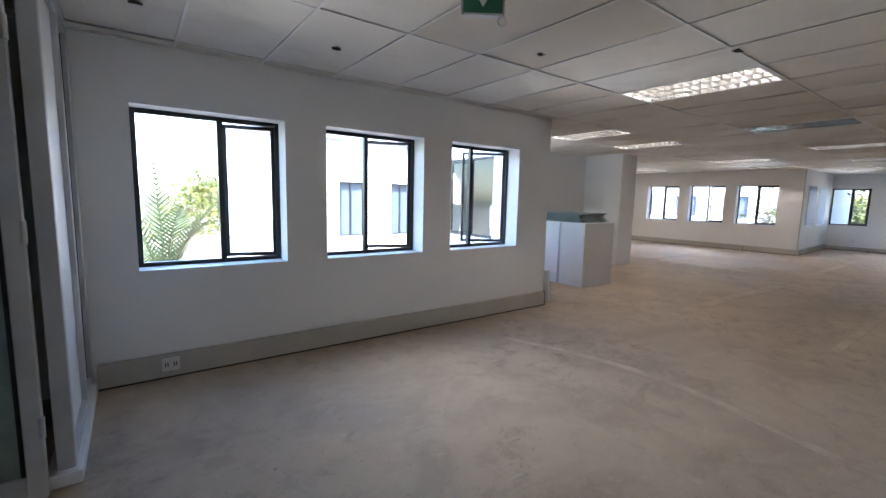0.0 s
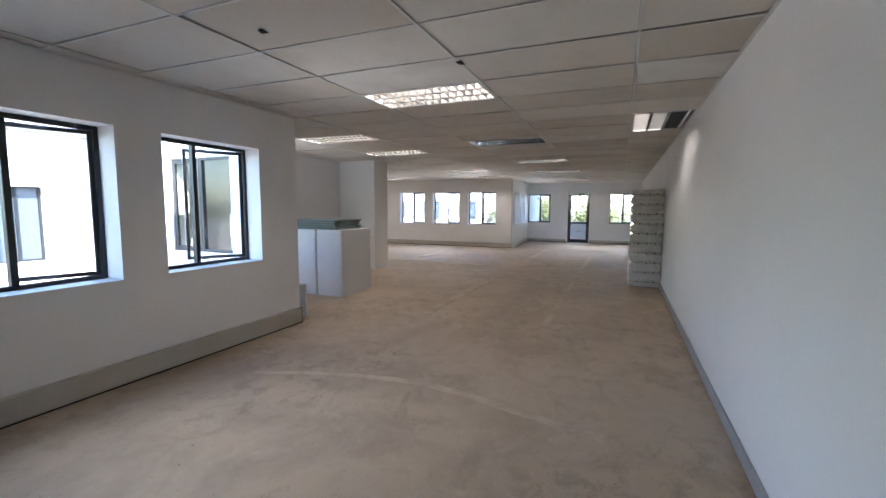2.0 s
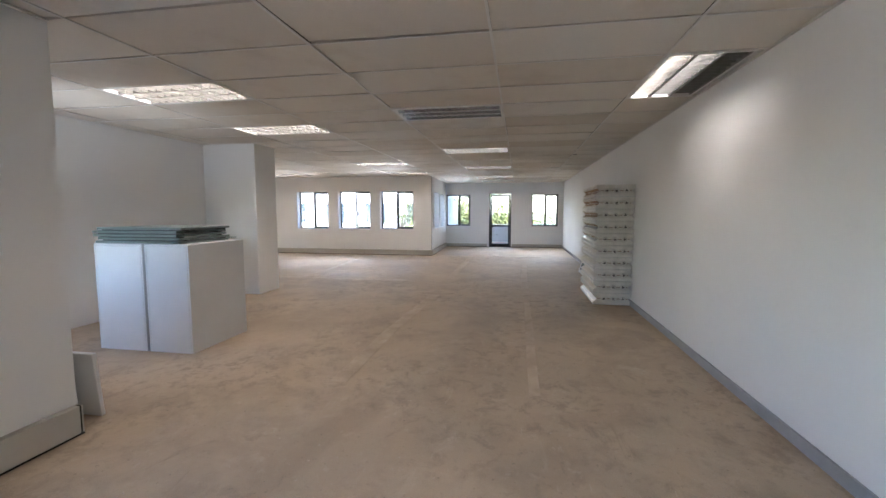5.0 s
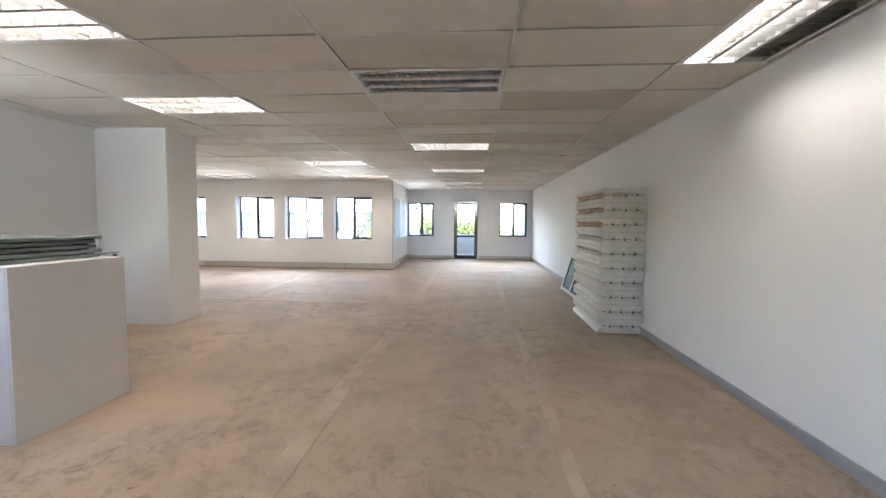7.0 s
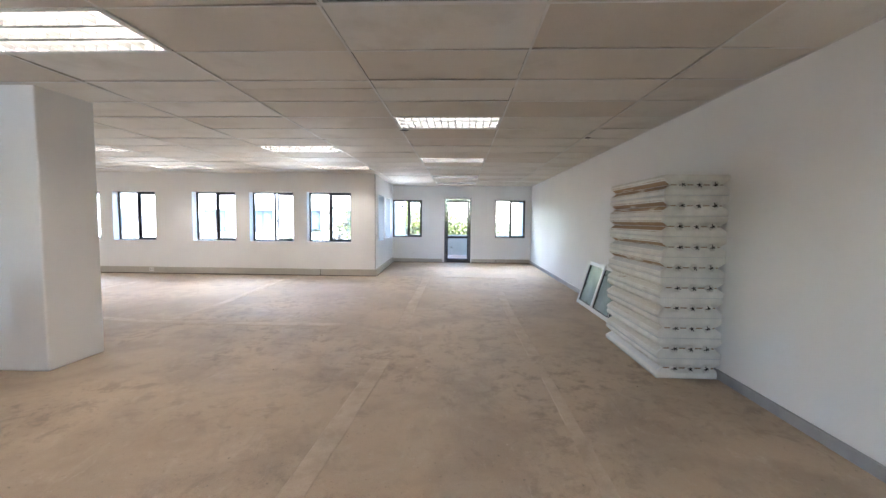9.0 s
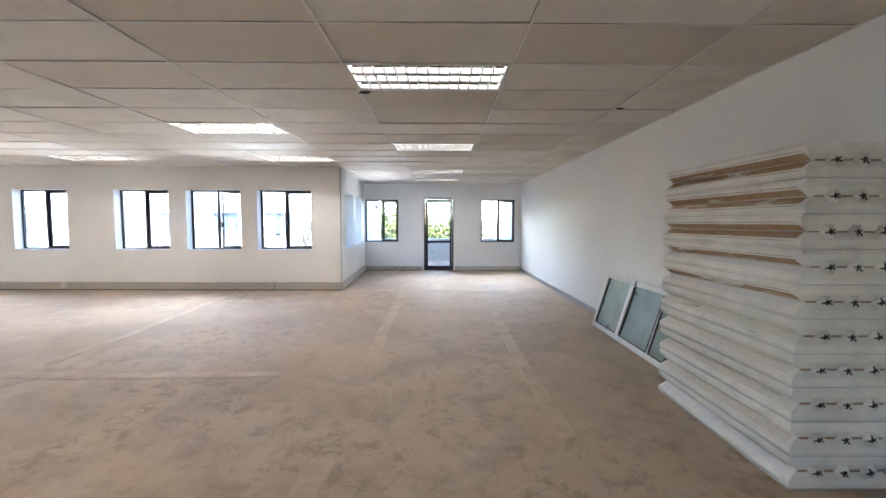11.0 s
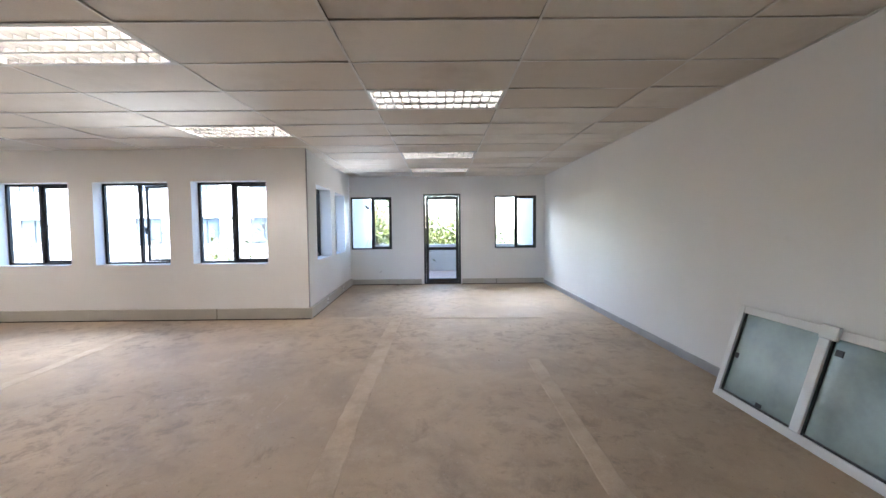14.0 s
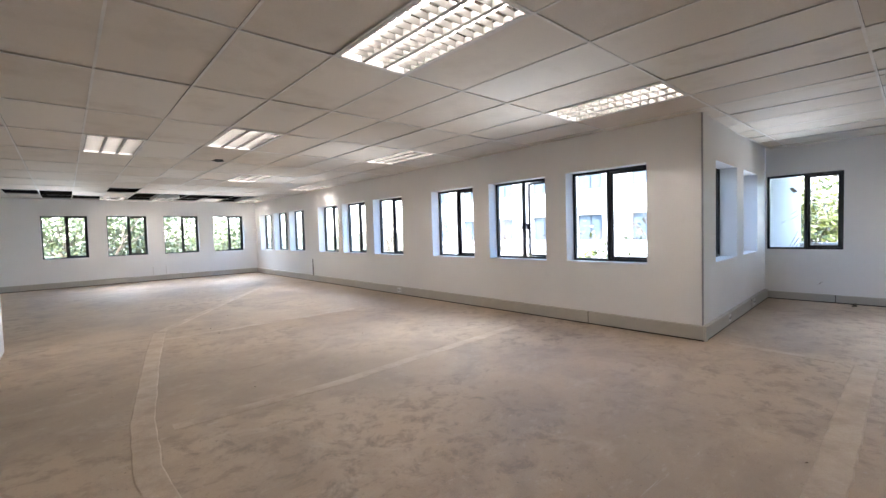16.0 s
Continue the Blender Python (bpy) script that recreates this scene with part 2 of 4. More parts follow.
LEAFY = leaf_material("yellow_leaves", (0.05, 0.075, 0.015), (0.17, 0.18, 0.04))
FROND = leaf_material("fronds", (0.035, 0.06, 0.025), (0.10, 0.13, 0.06))
TWIG = surface("twigs", (0.22, 0.17, 0.13), 0.9, 0, 0.3)


# ---- mesh helpers ----
def box(bm, x0, y0, z0, x1, y1, z1, bevel=0.0, seg=1, m=None):
    r = bmesh.ops.create_cube(bm, size=1.0)
    vs = r["verts"]
    bmesh.ops.scale(bm, vec=(abs(x1 - x0), abs(y1 - y0), abs(z1 - z0)), verts=vs)
    bmesh.ops.translate(bm, vec=((x0 + x1) / 2, (y0 + y1) / 2, (z0 + z1) / 2), verts=vs)
    if bevel:
        es = list({e for v in vs for e in v.link_edges})
        out = bmesh.ops.bevel(bm, geom=es, offset=bevel, segments=seg, affect="EDGES", profile=0.5)
        vs = list({v for f in out["faces"] for v in f.verts} | {v for v in vs if v.is_valid})
    if m is not None:
        bmesh.ops.transform(bm, matrix=m, verts=vs)
    return vs


def tube(bm, a, b, r0, r1=None, n=8, caps=True):
    a, b = Vector(a), Vector(b)
    d = b - a
    r = bmesh.ops.create_cone(bm, cap_ends=caps, segments=n, radius1=r0, radius2=r0 if r1 is None else r1, depth=d.length)
    m = Matrix.Translation((a + b) / 2) @ d.to_track_quat("Z", "Y").to_matrix().to_4x4()
    bmesh.ops.transform(bm, matrix=m, verts=r["verts"])
    return r["verts"]


def mesh_of(name, bm, mat):
    me = bpy.data.meshes.new(name)
    bm.to_mesh(me)
    bm.free()
    me.materials.append(mat)
    return me


def part(name, bm, mat, parent=None, label="", smooth=False):
    """One mesh object from a bmesh, under a thing or a part."""
    me = mesh_of(name, bm, mat)
    if smooth:
        me.shade_smooth()
    ob = new(name, me)
    if parent is not None:
        ob.parent = parent
    if label:
        ob["label"] = label
    return ob


def thing(name, label, category, group="", kind="", m=None):
    ob = tagged(new(name), label, category, group, kind)
    if m is not None:
        ob.matrix_world = m
    return ob


def structure(name, bm, mat, label, category, m=None):
    ob = tagged(part(name, bm, mat), label, category, kind="structure")
    if m is not None:
        ob.matrix_world = m
    return ob


# ---- structure ----
def wall_mesh(length, height, thick, holes):
    """A solid wall along x, y from 0 (room side) to thick, with openings (x0, x1, z0, z1) cut right through."""
    xs = sorted({0.0, length, *[h[0] for h in holes], *[h[1] for h in holes]})
    zs = sorted({0.0, height, *[h[2] for h in holes], *[h[3] for h in holes]})
    bm = bmesh.new()
    verts = {}

    def v(i, j, k):
        if (i, j, k) not in verts:
            verts[i, j, k] = bm.verts.new((xs[i], thick * j, zs[k]))
        return verts[i, j, k]

    def solid(i, k):
        if not (0 <= i < len(xs) - 1 and 0 <= k < len(zs) - 1):
            return False
        x, z = (xs[i] + xs[i + 1]) / 2, (zs[k] + zs[k + 1]) / 2
        return not any(a < x < b and c < z < d for a, b, c, d in holes)

    for i in range(len(xs) - 1):
        for k in range(len(zs) - 1):
            if not solid(i, k):
                continue
            bm.faces.new([v(i, 0, k), v(i + 1, 0, k), v(i + 1, 0, k + 1), v(i, 0, k + 1)])
            bm.faces.new([v(i, 1, k + 1), v(i + 1, 1, k + 1), v(i + 1, 1, k), v(i, 1, k)])
            if not solid(i - 1, k):
                bm.faces.new([v(i, 0, k + 1), v(i, 1, k + 1), v(i, 1, k), v(i, 0, k)])
            if not solid(i + 1, k):
                bm.faces.new([v(i + 1, 0, k), v(i + 1, 1, k), v(i + 1, 1, k + 1), v(i + 1, 0, k + 1)])
            if not solid(i, k - 1):
                bm.faces.new([v(i, 1, k), v(i + 1, 1, k), v(i + 1, 0, k), v(i, 0, k)])
            if not solid(i, k + 1):
                bm.faces.new([v(i, 0, k + 1), v(i + 1, 0, k + 1), v(i + 1, 1, k + 1), v(i, 1, k + 1)])
    bmesh.ops.recalc_face_normals(bm, faces=bm.faces)
    return bm


TOP = 2.9
T = 0.26
SILL, HEAD = 0.83, 2.05
NS, NH = 0.85, 2.08

M_NORTH = pose(0.28, 4.10, 0)
TE = 0.26
M_EAST = pose(16.25, 18.65, 0, 0, 0, -90)
M_END = pose(9.4, 18.65, 0)
M_FAR = pose(19.94, 4.26, 0, 0, 0, -90)
M_SIDE = pose(16.25, 4.10, 0, 0, 0, 2.5)
M_SOUTH = pose(20.2, -0.31, 0, 0, 0, 180)

north_x = [(0.585, 1.675), (2.045, 3.125), (3.50, 4.575)]
east_y = [5.24, 6.68, 8.14, 10.19, 11.63, 12.98, 15.0, 16.3, 17.62]
end_x = [(10.53, 11.53), (11.97, 12.97), (13.41, 14.41), (14.85, 15.83)]
side_x = [(0.58, 1.66), (2.05, 3.05)]

north_holes = [(a - 0.28, b - 0.28, NS, NH) for a, b in north_x]
east_holes = [(18.65 - c - 0.55, 18.65 - c + 0.55, SILL, HEAD) for c in east_y]
end_holes = [(a - 9.4, b - 9.4, SILL, HEAD) for a, b in end_x]
far_win = [(4.26 - 4.235, 4.26 - 3.28, SILL, 2.055), (4.26 - 0.866, 4.26 + 0.111, SILL, 2.06)]
far_door = (4.26 - 2.53, 4.26 - 1.665, 0.0, 2.115)
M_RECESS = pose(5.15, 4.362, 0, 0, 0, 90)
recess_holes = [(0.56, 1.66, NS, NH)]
side_holes = [(a, b, SILL, HEAD) for a, b in side_x]

for name, L, th, holes, m in (
        ("wall_north", 8.65, T, [(a + 3.78, b + 3.78, c, d) for a, b, c, d in north_holes], pose(-3.5, 4.10, 0)),
        ("wall_east", 14.55, TE, east_holes, M_EAST),
        ("wall_end", 7.11, T, end_holes, M_END),
        ("wall_far", 4.60, T, far_win + [far_door], M_FAR),
        ("wall_side", 3.69, TE, side_holes, M_SIDE),
        ("wall_south", 24.0, T, [], M_SOUTH),
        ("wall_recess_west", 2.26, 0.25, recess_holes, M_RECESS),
        ("wall_recess_back", 4.56, T, [], pose(4.9, 6.622, 0)),
        ("wall_core", 12.2, 0.2, [], pose(9.6, 6.89, 0, 0, 0, 90)),
        ("wall_lobby_west", 4.41, 0.2, [], pose(-3.5, -0.31, 0, 0, 0, 90))):
    structure(name, wall_mesh(L, TOP, th, holes), WALL, "white painted plaster wall", "wall", m)

for name, x0, y0, x1, y1 in (("column_1", 9.46, 5.67, 10.06, 6.88), ("column_2", 9.80, 9.20, 10.40, 9.80)):
    bm = bmesh.new()
    box(bm, x0, y0, 0, x1, y1, TOP, 0.012, 2)
    structure(name, bm, WALL, "square white plastered column", "column")

bm = bmesh.new()
box(bm, -3.7, -0.55, -0.25, 20.2, 19.1, 0)
structure("floor", bm, FLOOR, "bare stained cement screed floor", "floor")
# the slab is near black so that the void's shade lies in its colour
bm = bmesh.new()
box(bm, -3.7, -0.57, TOP + 0.004, 5.0, 4.36, TOP + 0.3)
box(bm, 5.0, -0.57, TOP + 0.004, 9.6, 6.88, TOP + 0.3)
box(bm, 9.6, -0.57, TOP + 0.004, 16.5, 19.1, TOP + 0.3)
# runs on past the far wall as an added, unseen roof shading the balcony
box(bm, 16.5, -0.57, TOP + 0.004, 22.6, 4.5, TOP + 0.3)
structure("roof_slab", bm, DARK, "slab with the ceiling void's shade in its colour, extended to shade the balcony", "roof")

# added dark sheet: keeps the white end wall from showing through the missing boards
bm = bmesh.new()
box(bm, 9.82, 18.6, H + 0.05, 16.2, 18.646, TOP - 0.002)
structure("void_shade_sheet", bm, DARK, "dark sheet added to paint the shade inside the ceiling void", "wall")

# old partition lines left as pale patches in the screed
STRIPS = [
    (0.085, [(3.66, 3.3), (3.84, 2.9), (3.96, 2.5), (4.03, 2.1), (4.035, 1.75), (3.98, 1.4), (3.90, 1.1), (3.82, 0.8), (3.74, 0.45)]),
    (0.15, [(6.2, 2.81), (7.8, 2.83), (9.95, 2.74)]), (0.16, [(11.45, 2.74), (12.9, 2.78), (16.2, 2.80)]),
    (0.09, [(6.2, 1.22), (9.6, 1.22)]), (0.13, [(10.2, 1.22), (12.2, 1.24), (14.2, 1.21)]),
    (0.15, [(11.37, 3.5), (11.32, 4.6), (11.29, 5.4), (11.36, 6.2), (11.50, 7.1), (11.66, 8.1), (11.92, 9.5)]),
    (0.13, [(11.5, 5.92), (12.7, 5.88), (15.5, 6.10)]), (0.13, [(11.9, 9.0), (14.7, 9.03)]), (0.12, [(11.95, 9.6), (13.2, 11.5), (14.6, 13.6)]),
    (0.08, [(16.15, 0.65), (16.22, 2.4)]), (0.10, [(16.22, 3.0), (16.28, 3.95)])]
for w, line in STRIPS:
    pts = []
    for a, c in zip(line, line[1:]):
        k = max(2, int(math.dist(a, c) / 0.12))
        pts += [Vector((*a, 0)).lerp(Vector((*c, 0)), q / k) for q in range(k)]
    pts.append(Vector((*line[-1], 0)))
    bm = bmesh.new()
    rows = []
    for i, p in enumerate(pts):
        d = pts[min(i + 1, len(pts) - 1)] - pts[max(i - 1, 0)]
        s = Vector((-d.y, d.x, 0)).normalized() * w / 2
        a, c = random.uniform(0.93, 1.07), random.uniform(0.93, 1.07)
        rows.append([bm.verts.new(p + s * a), bm.verts.new(p + s * a * 0.9 + Vector((0, 0, 0.004))), bm.verts.new(p - s * c * 0.9 + Vector((0, 0, 0.004))), bm.verts.new(p - s * c)])
    for a, c in zip(rows, rows[1:]):
        for k in range(3):
            bm.faces.new([a[k], c[k], c[k + 1], a[k + 1]])
    bmesh.ops.recalc_face_normals(bm, faces=bm.faces)
    structure("floor_strip", bm, PATCH, "pale patched strip in the cement floor", "floor patch")


# ---- suspended ceiling ----
ROOMS = [(-3.5, -0.31, 5.15, 4.10), (5.15, -0.31, 9.6, 6.62), (9.6, -0.31, 16.25, 18.65), (16.25, -0.31, 19.94, 4.18)]
# lamps: grid cell (column, row) of tile, tubes 0 off, 1 lit, 2 dim glow added as fill
def gx(i): return FX + TX * i
def gy(j): return FY + TY * j
LAMPS = {(-10, 1): (1, 1, 1), (-5, 1): (0, 0, 0), (0, 1): (2, 2, 2), (5, 1): (2, 2, 2), (10, 1): (2, 2, 2), (13, 1): (2, 2, 2),
         (-7, 3): (1, 1, 1), (-4, 3): (1, 1, 1), (3, 3): (1, 1, 1), (7, 3): (1, 1, 1),
         (3, 6): (1, 1, 1), (7, 6): (1, 1, 1), (1, 7): (1, 1, 1), (5, 9): (1, 1, 1), (8, 10): (1, 1, 1),
         (4, 14): (1, 1, 1), (2, 14): (1, 1, 1), (8, 14): (1, 1, 1)}
VOIDS = {(2, 12), (4, 13), (5, 13), (6, 13), (7, 13), (3, 13), (1, 14), (3, 14), (5, 14), (7, 14), (-1, 13), (0, 13), (0, 14)}
SIDE_LAMP = (-7, -6)   # the lamp that lies along the south wall covers these two cells of row -1

tiles, bars = bmesh.new(), bmesh.new()
rnd = random.Random(4)
for rx0, ry0, rx1, ry1 in ROOMS:
    for i in range(-24, 17):
        for j in range(-2, 17):
            if (i, j) in LAMPS or (i, j) in VOIDS or (j == -1 and i in SIDE_LAMP):
                continue
            x0, x1, y0, y1 = gx(i), gx(i + 1), gy(j), gy(j + 1)
            a, b, c, d = max(x0, rx0), min(x1, rx1), max(y0, ry0), min(y1, ry1)
            if b - a < 0.02 or d - c < 0.02:
                continue
            g = [rnd.uniform(0.006, 0.0108) for _ in range(4)]
            a, b, c, d = a + g[0] * (a == x0), b - g[1] * (b == x1), c + g[2] * (c == y0), d - g[3] * (d == y1)
            up, lean, tip = rnd.uniform(0, 0.004), rnd.gauss(0, 0.0022), rnd.gauss(0, 0.0022)
            vs = box(tiles, a, c, H + 0.006, b, d, H + 0.022)
            for v in vs:
                v.co.z += up + lean * (1 if v.co.x > (a + b) / 2 else -1) + tip * (1 if v.co.y > (c + d) / 2 else -1)
    w, top = 0.0085, H + 0.004
    for i in range(-24, 17):
        x = gx(i)
        if rx0 + 0.05 < x < rx1 - 0.02:
            y = ry0
            while y < ry1 - 0.01:
                e = min(ry1, (math.floor((y - FY) / TY + 1e-6) + 1) * TY + FY)
                if not (i - 1 in SIDE_LAMP and i in SIDE_LAMP and y < 0.3):
                    box(bars, x - w, y + w, top - 0.003, x + w, e - w, top)
                y = e
    for j in range(-2, 17):
        y = gy(j)
        if ry0 + 0.02 < y < ry1 - 0.02:
            box(bars, rx0, y - w, top - 0.004, rx1, y + w, top)
    # wall angle
    for q in ((rx0, ry0, rx1, ry0 + 0.022), (rx0, ry1 - 0.022, rx1, ry1)):
        box(bars, q[0], q[1], top - 0.006, q[2], q[3], top - 0.002)
ceiling = structure("ceiling", tiles, TILE, "stained beige suspended ceiling of large boards", "ceiling")
part("grid_bars", bars, TBAR, ceiling, "off-white metal ceiling grid")


def louvre_lamp(lit):
    """A recessed three-tube office light, 1.2 m along y and 0.6 m along x, its lower edge at z = 0."""
    lamp = thing("ceiling_light", "", "ceiling light")
    a, b = TX / 2 - 0.012, TY / 2 - 0.012
    bm = bmesh.new()
    for x0, y0, x1, y1 in ((-a, -b, a, -b + 0.018), (-a, b - 0.018, a, b), (-a, -b + 0.018, -a + 0.018, b - 0.018), (a - 0.018, -b + 0.018, a, b - 0.018)):
        box(bm, x0, y0, 0, x1, y1, 0.09)
    part("frame", bm, WHITE, lamp)
    bm = bmesh.new()
    n = 3
    w = (2 * a - 0.04) / n
    for k in range(n):   # three curved troughs
        x = -a + 0.02 + w * k
        rows = []
        for s in range(9):
            u = s / 8
            z = 0.035 + 0.05 * math.sin(math.pi * u)
            rows.append([bm.verts.new((x + w * u, -b + 0.018, z)), bm.verts.new((x + w * u, b - 0.018, z))])
        for p, q in zip(rows, rows[1:]):
            bm.faces.new([p[0], p[1], q[1], q[0]])
    part("reflector", bm, REFLECT if any(lit) else MIRROR, lamp, "", True)
    for k in range(n):
        bm = bmesh.new()
        x = -a + 0.02 + w * (k + 0.5)
        tube(bm, (x, -b + 0.03, 0.062), (x, b - 0.03, 0.062), 0.013, n=10)
        part("tube", bm, (TUBE, LIT, DIM)[lit[k]], lamp, "" if not lit[k] else "glowing warm white tube, the dim ones mostly added fill", True)
    bm = bmesh.new()
    for k in range(n + 1):
        x = -a + 0.02 + w * k
        tube_w = 0.006 if k in (0, n) else 0.014
        box(bm, x - tube_w, -b + 0.018, 0.004, x + tube_w, b - 0.018, 0.046)
    for k in range(1, 14):
        y = -b + 0.018 + (2 * b - 0.036) * k / 14
        box(bm, -a + 0.02, y - 0.003, 0.006, a - 0.02, y + 0.003, 0.046)
    part("louvre", bm, LOUVRE if any(lit) else MIRROR, lamp, "polished aluminium louvre cells")
    bm = bmesh.new()
    box(bm, -a, -b, 0.091, a, b, 0.096)
    part("tray", bm, WHITE, lamp)
    return lamp


protos = {}
for (i, j), lit in LAMPS.items():
    m = pose(gx(i) + TX / 2, gy(j) + TY / 2, H)
    if lit in protos:
        ob = copy_thing(protos[lit], m)
    else:
        ob = protos[lit] = louvre_lamp(lit)
        ob.matrix_world = m
    tagged(ob, "recessed louvred office light, tubes glowing warm, dim ones added as fill" if any(lit) else "recessed louvred office light, switched off", "ceiling light", "ceiling lights")
side = louvre_lamp((0, 2, 1))
side.matrix_world = pose(gx(-6), FY - TX / 2, H, 0, 0, 90)
tagged(side, "recessed louvred light beside the wall, half lit", "ceiling light", "ceiling lights")


# the board is left whole; a near-black plate paints the hole's shaded inside
def hole(x, y, w, d, seed):
    r = random.Random(seed)
    bm = bmesh.new()
    ring = []
    for k in range(11):
        t = math.tau * k / 11
        f = r.uniform(0.55, 1.15)
        ring.append((x + w * f * math.cos(t), y + d * f * math.sin(t)))
    lo = [bm.verts.new((px, py, H - 0.001)) for px, py in ring]
    hi = [bm.verts.new((px, py, H + 0.004)) for px, py in ring]
    bm.faces.new(lo)
    for k in range(11):
        bm.faces.new([lo[k], hi[k], hi[(k + 1) % 11], lo[(k + 1) % 11]])
    bmesh.ops.recalc_face_normals(bm, faces=bm.faces)
    structure("ceiling_hole", bm, DARK, "dark plate painting the shade of a broken hole in the ceiling board", "ceiling hole")


for k, (x, y, w, d) in enumerate(((1.83, 3.33, 0.035, 0.03), (3.05, 2.46, 0.035, 0.03), (0.64, 3.34, 0.035, 0.03), (4.02, 1.54, 0.06, 0.03), (11.28, 2.72, 0.05, 0.07), (11.76, 0.30, 0.03, 0.04), (12.87, 9.86, 0.09, 0.16))):
    hole(x, y, w, d, k)


# ---- windows and doors ----
def bars_frame(bm, w, h, t, d, y=0.0):
    """A rectangular frame from (0, 0) to (w, h) in x and z, of bars t wide and d deep."""
    box(bm, 0, y, 0, t, y + d, h, 0.003)
    box(bm, w - t, y, 0, w, y + d, h, 0.003)
    box(bm, t, y, 0, w - t, y + d, t, 0.003)
    box(bm, t, y, h - t, w - t, y + d, h, 0.003)


def pane(name, parent, x0, z0, x1, z1, y, mat=None, m=None):
    bm = bmesh.new()
    box(bm, x0, y, z0, x1, y + 0.005, z1, m=m)
    ob = part(name, bm, mat or GLASS, parent)
    ob.visible_shadow = False
    return ob


def window_unit(name, w, h, split, open_deg=0.0, hinge_right=True, label="", m=None, depth=0.20):
    """A black aluminium window: fixed light from 0 to split, a sash from split to w, set back in the reveal."""
    win = thing(name, label, "window", "", "structure", m)
    t, y = 0.036, depth
    bm = bmesh.new()
    bars_frame(bm, w, h, t, 0.05, y)
    part("window_frame", bm, BLACK, win)
    bm = bmesh.new()
    box(bm, split - 0.022, y - 0.004, t, split + 0.022, y + 0.05, h - t, 0.003)
    part("mullion", bm, BLACK, win)
    pane("pane", win, t, t, split - 0.022, h - t, y + 0.022)
    sw, sh = w - t - split - 0.022, h - 2 * t
    if hinge_right:
        sm = Matrix.Translation((w - t, y + 0.02, t)) @ pose(0, 0, 0, 0, 0, -open_deg) @ Matrix.Translation((-sw, 0, 0))
    else:
        sm = Matrix.Translation((split + 0.022, y + 0.02, t)) @ pose(0, 0, 0, 0, 0, open_deg)
    bm = bmesh.new()
    bars_frame(bm, sw, sh, 0.032, 0.032)
    bmesh.ops.transform(bm, matrix=sm, verts=bm.verts)
    sash = part("sash", bm, BLACK, win)
    pane("pane", sash, 0.032, 0.032, sw - 0.032, sh - 0.032, 0.014, None, sm)
    bm = bmesh.new()
    x = 0.01 if hinge_right else sw - 0.01
    box(bm, x - 0.01, -0.03, sh * 0.36, x + 0.01, -0.002, sh * 0.36 + 0.10, 0.003)
    box(bm, x - 0.006, -0.045, sh * 0.36 + 0.03, x + 0.006, -0.03, sh * 0.36 + 0.12, 0.003)
    bmesh.ops.transform(bm, matrix=sm, verts=bm.verts)
    part("handle", bm, BLACK, sash)
    if open_deg:
        bm = bmesh.new()
        for z in (0.02, sh - 0.02):
            a = sm @ Vector((sw * (0.55 if hinge_right else 0.45), 0.016, z))
            b = Vector((split + 0.06 if hinge_right else w - 0.1, y + 0.02, t + z))
            tube(bm, a, b, 0.005, n=6)
        part("stay", bm, BLACK, win)
    bm = bmesh.new()
    box(bm, 0, 0.004, -0.002, w, y - 0.002, 0.004)
    part("window_sill", bm, WHITE, win)
    return win


no = 0
for (a, b), deg in zip(north_x, (14, 18, 30)):
    no += 1
    window_unit(f"window_{no}", b - a, NH - NS, (b - a) * (0.56, 0.46, 0.42)[no - 1], deg, True,
                "black aluminium window with its side sash standing open", M_NORTH @ pose(a - 0.28, 0, NS))
for k, c in enumerate(east_y):
    no += 1
    window_unit(f"window_{no}", 1.10, HEAD - SILL, 0.525 if k != 1 else 0.56, 0 if k != 1 else 8, True,
                "closed black aluminium window deep in a white reveal" if k != 1 else "black aluminium window with sash ajar",
                M_EAST @ pose(18.65 - c - 0.55, 0, SILL), 0.18)
for a, b in end_x:
    no += 1
    window_unit(f"window_{no}", b - a, HEAD - SILL, (b - a) * 0.53, 0, True, "closed black aluminium window with trees behind", M_END @ pose(a - 9.4, 0, SILL), 0.16)
for (a, b, z0, z1), sp in zip(far_win, (0.53, 0.50)):
    no += 1
    window_unit(f"window_{no}", b - a, z1 - z0, (b - a) * sp, 0, True, "black aluminium window beside the balcony door", M_FAR @ pose(a, 0, z0), 0.02)
for a, b in side_x:
    no += 1
    window_unit(f"window_{no}", b - a, HEAD - SILL, (b - a) * 0.5, 0, True, "black aluminium window deep in a white reveal", M_SIDE @ pose(a, 0, SILL), 0.20)

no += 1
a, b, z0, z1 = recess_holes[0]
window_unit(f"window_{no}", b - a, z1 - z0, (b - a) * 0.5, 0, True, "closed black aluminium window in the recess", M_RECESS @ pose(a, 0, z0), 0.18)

# daylight in each opening: from the sky, falling inwards, and from the bright ground, rising to the ceiling
def daylight(m, w, h, kind, rises=False):
    watts, fall, spread = kind
    if rises:
        watts, fall, spread = watts * 0.42, 33, 56
    lamp = new("daylight", bpy.data.lights.new("daylight", "AREA"))
    lamp.data.shape = "RECTANGLE"
    lamp.data.size, lamp.data.size_y = w * 0.86, 0.2
    lamp.data.energy, lamp.data.spread, lamp.data.color = watts, radians(spread), DAY_TINT
    lamp.matrix_world = m @ pose(w / 2, 0.10, 0.17 if rises else h - 0.16, -90 - fall if rises else fall - 90, 0, 0)


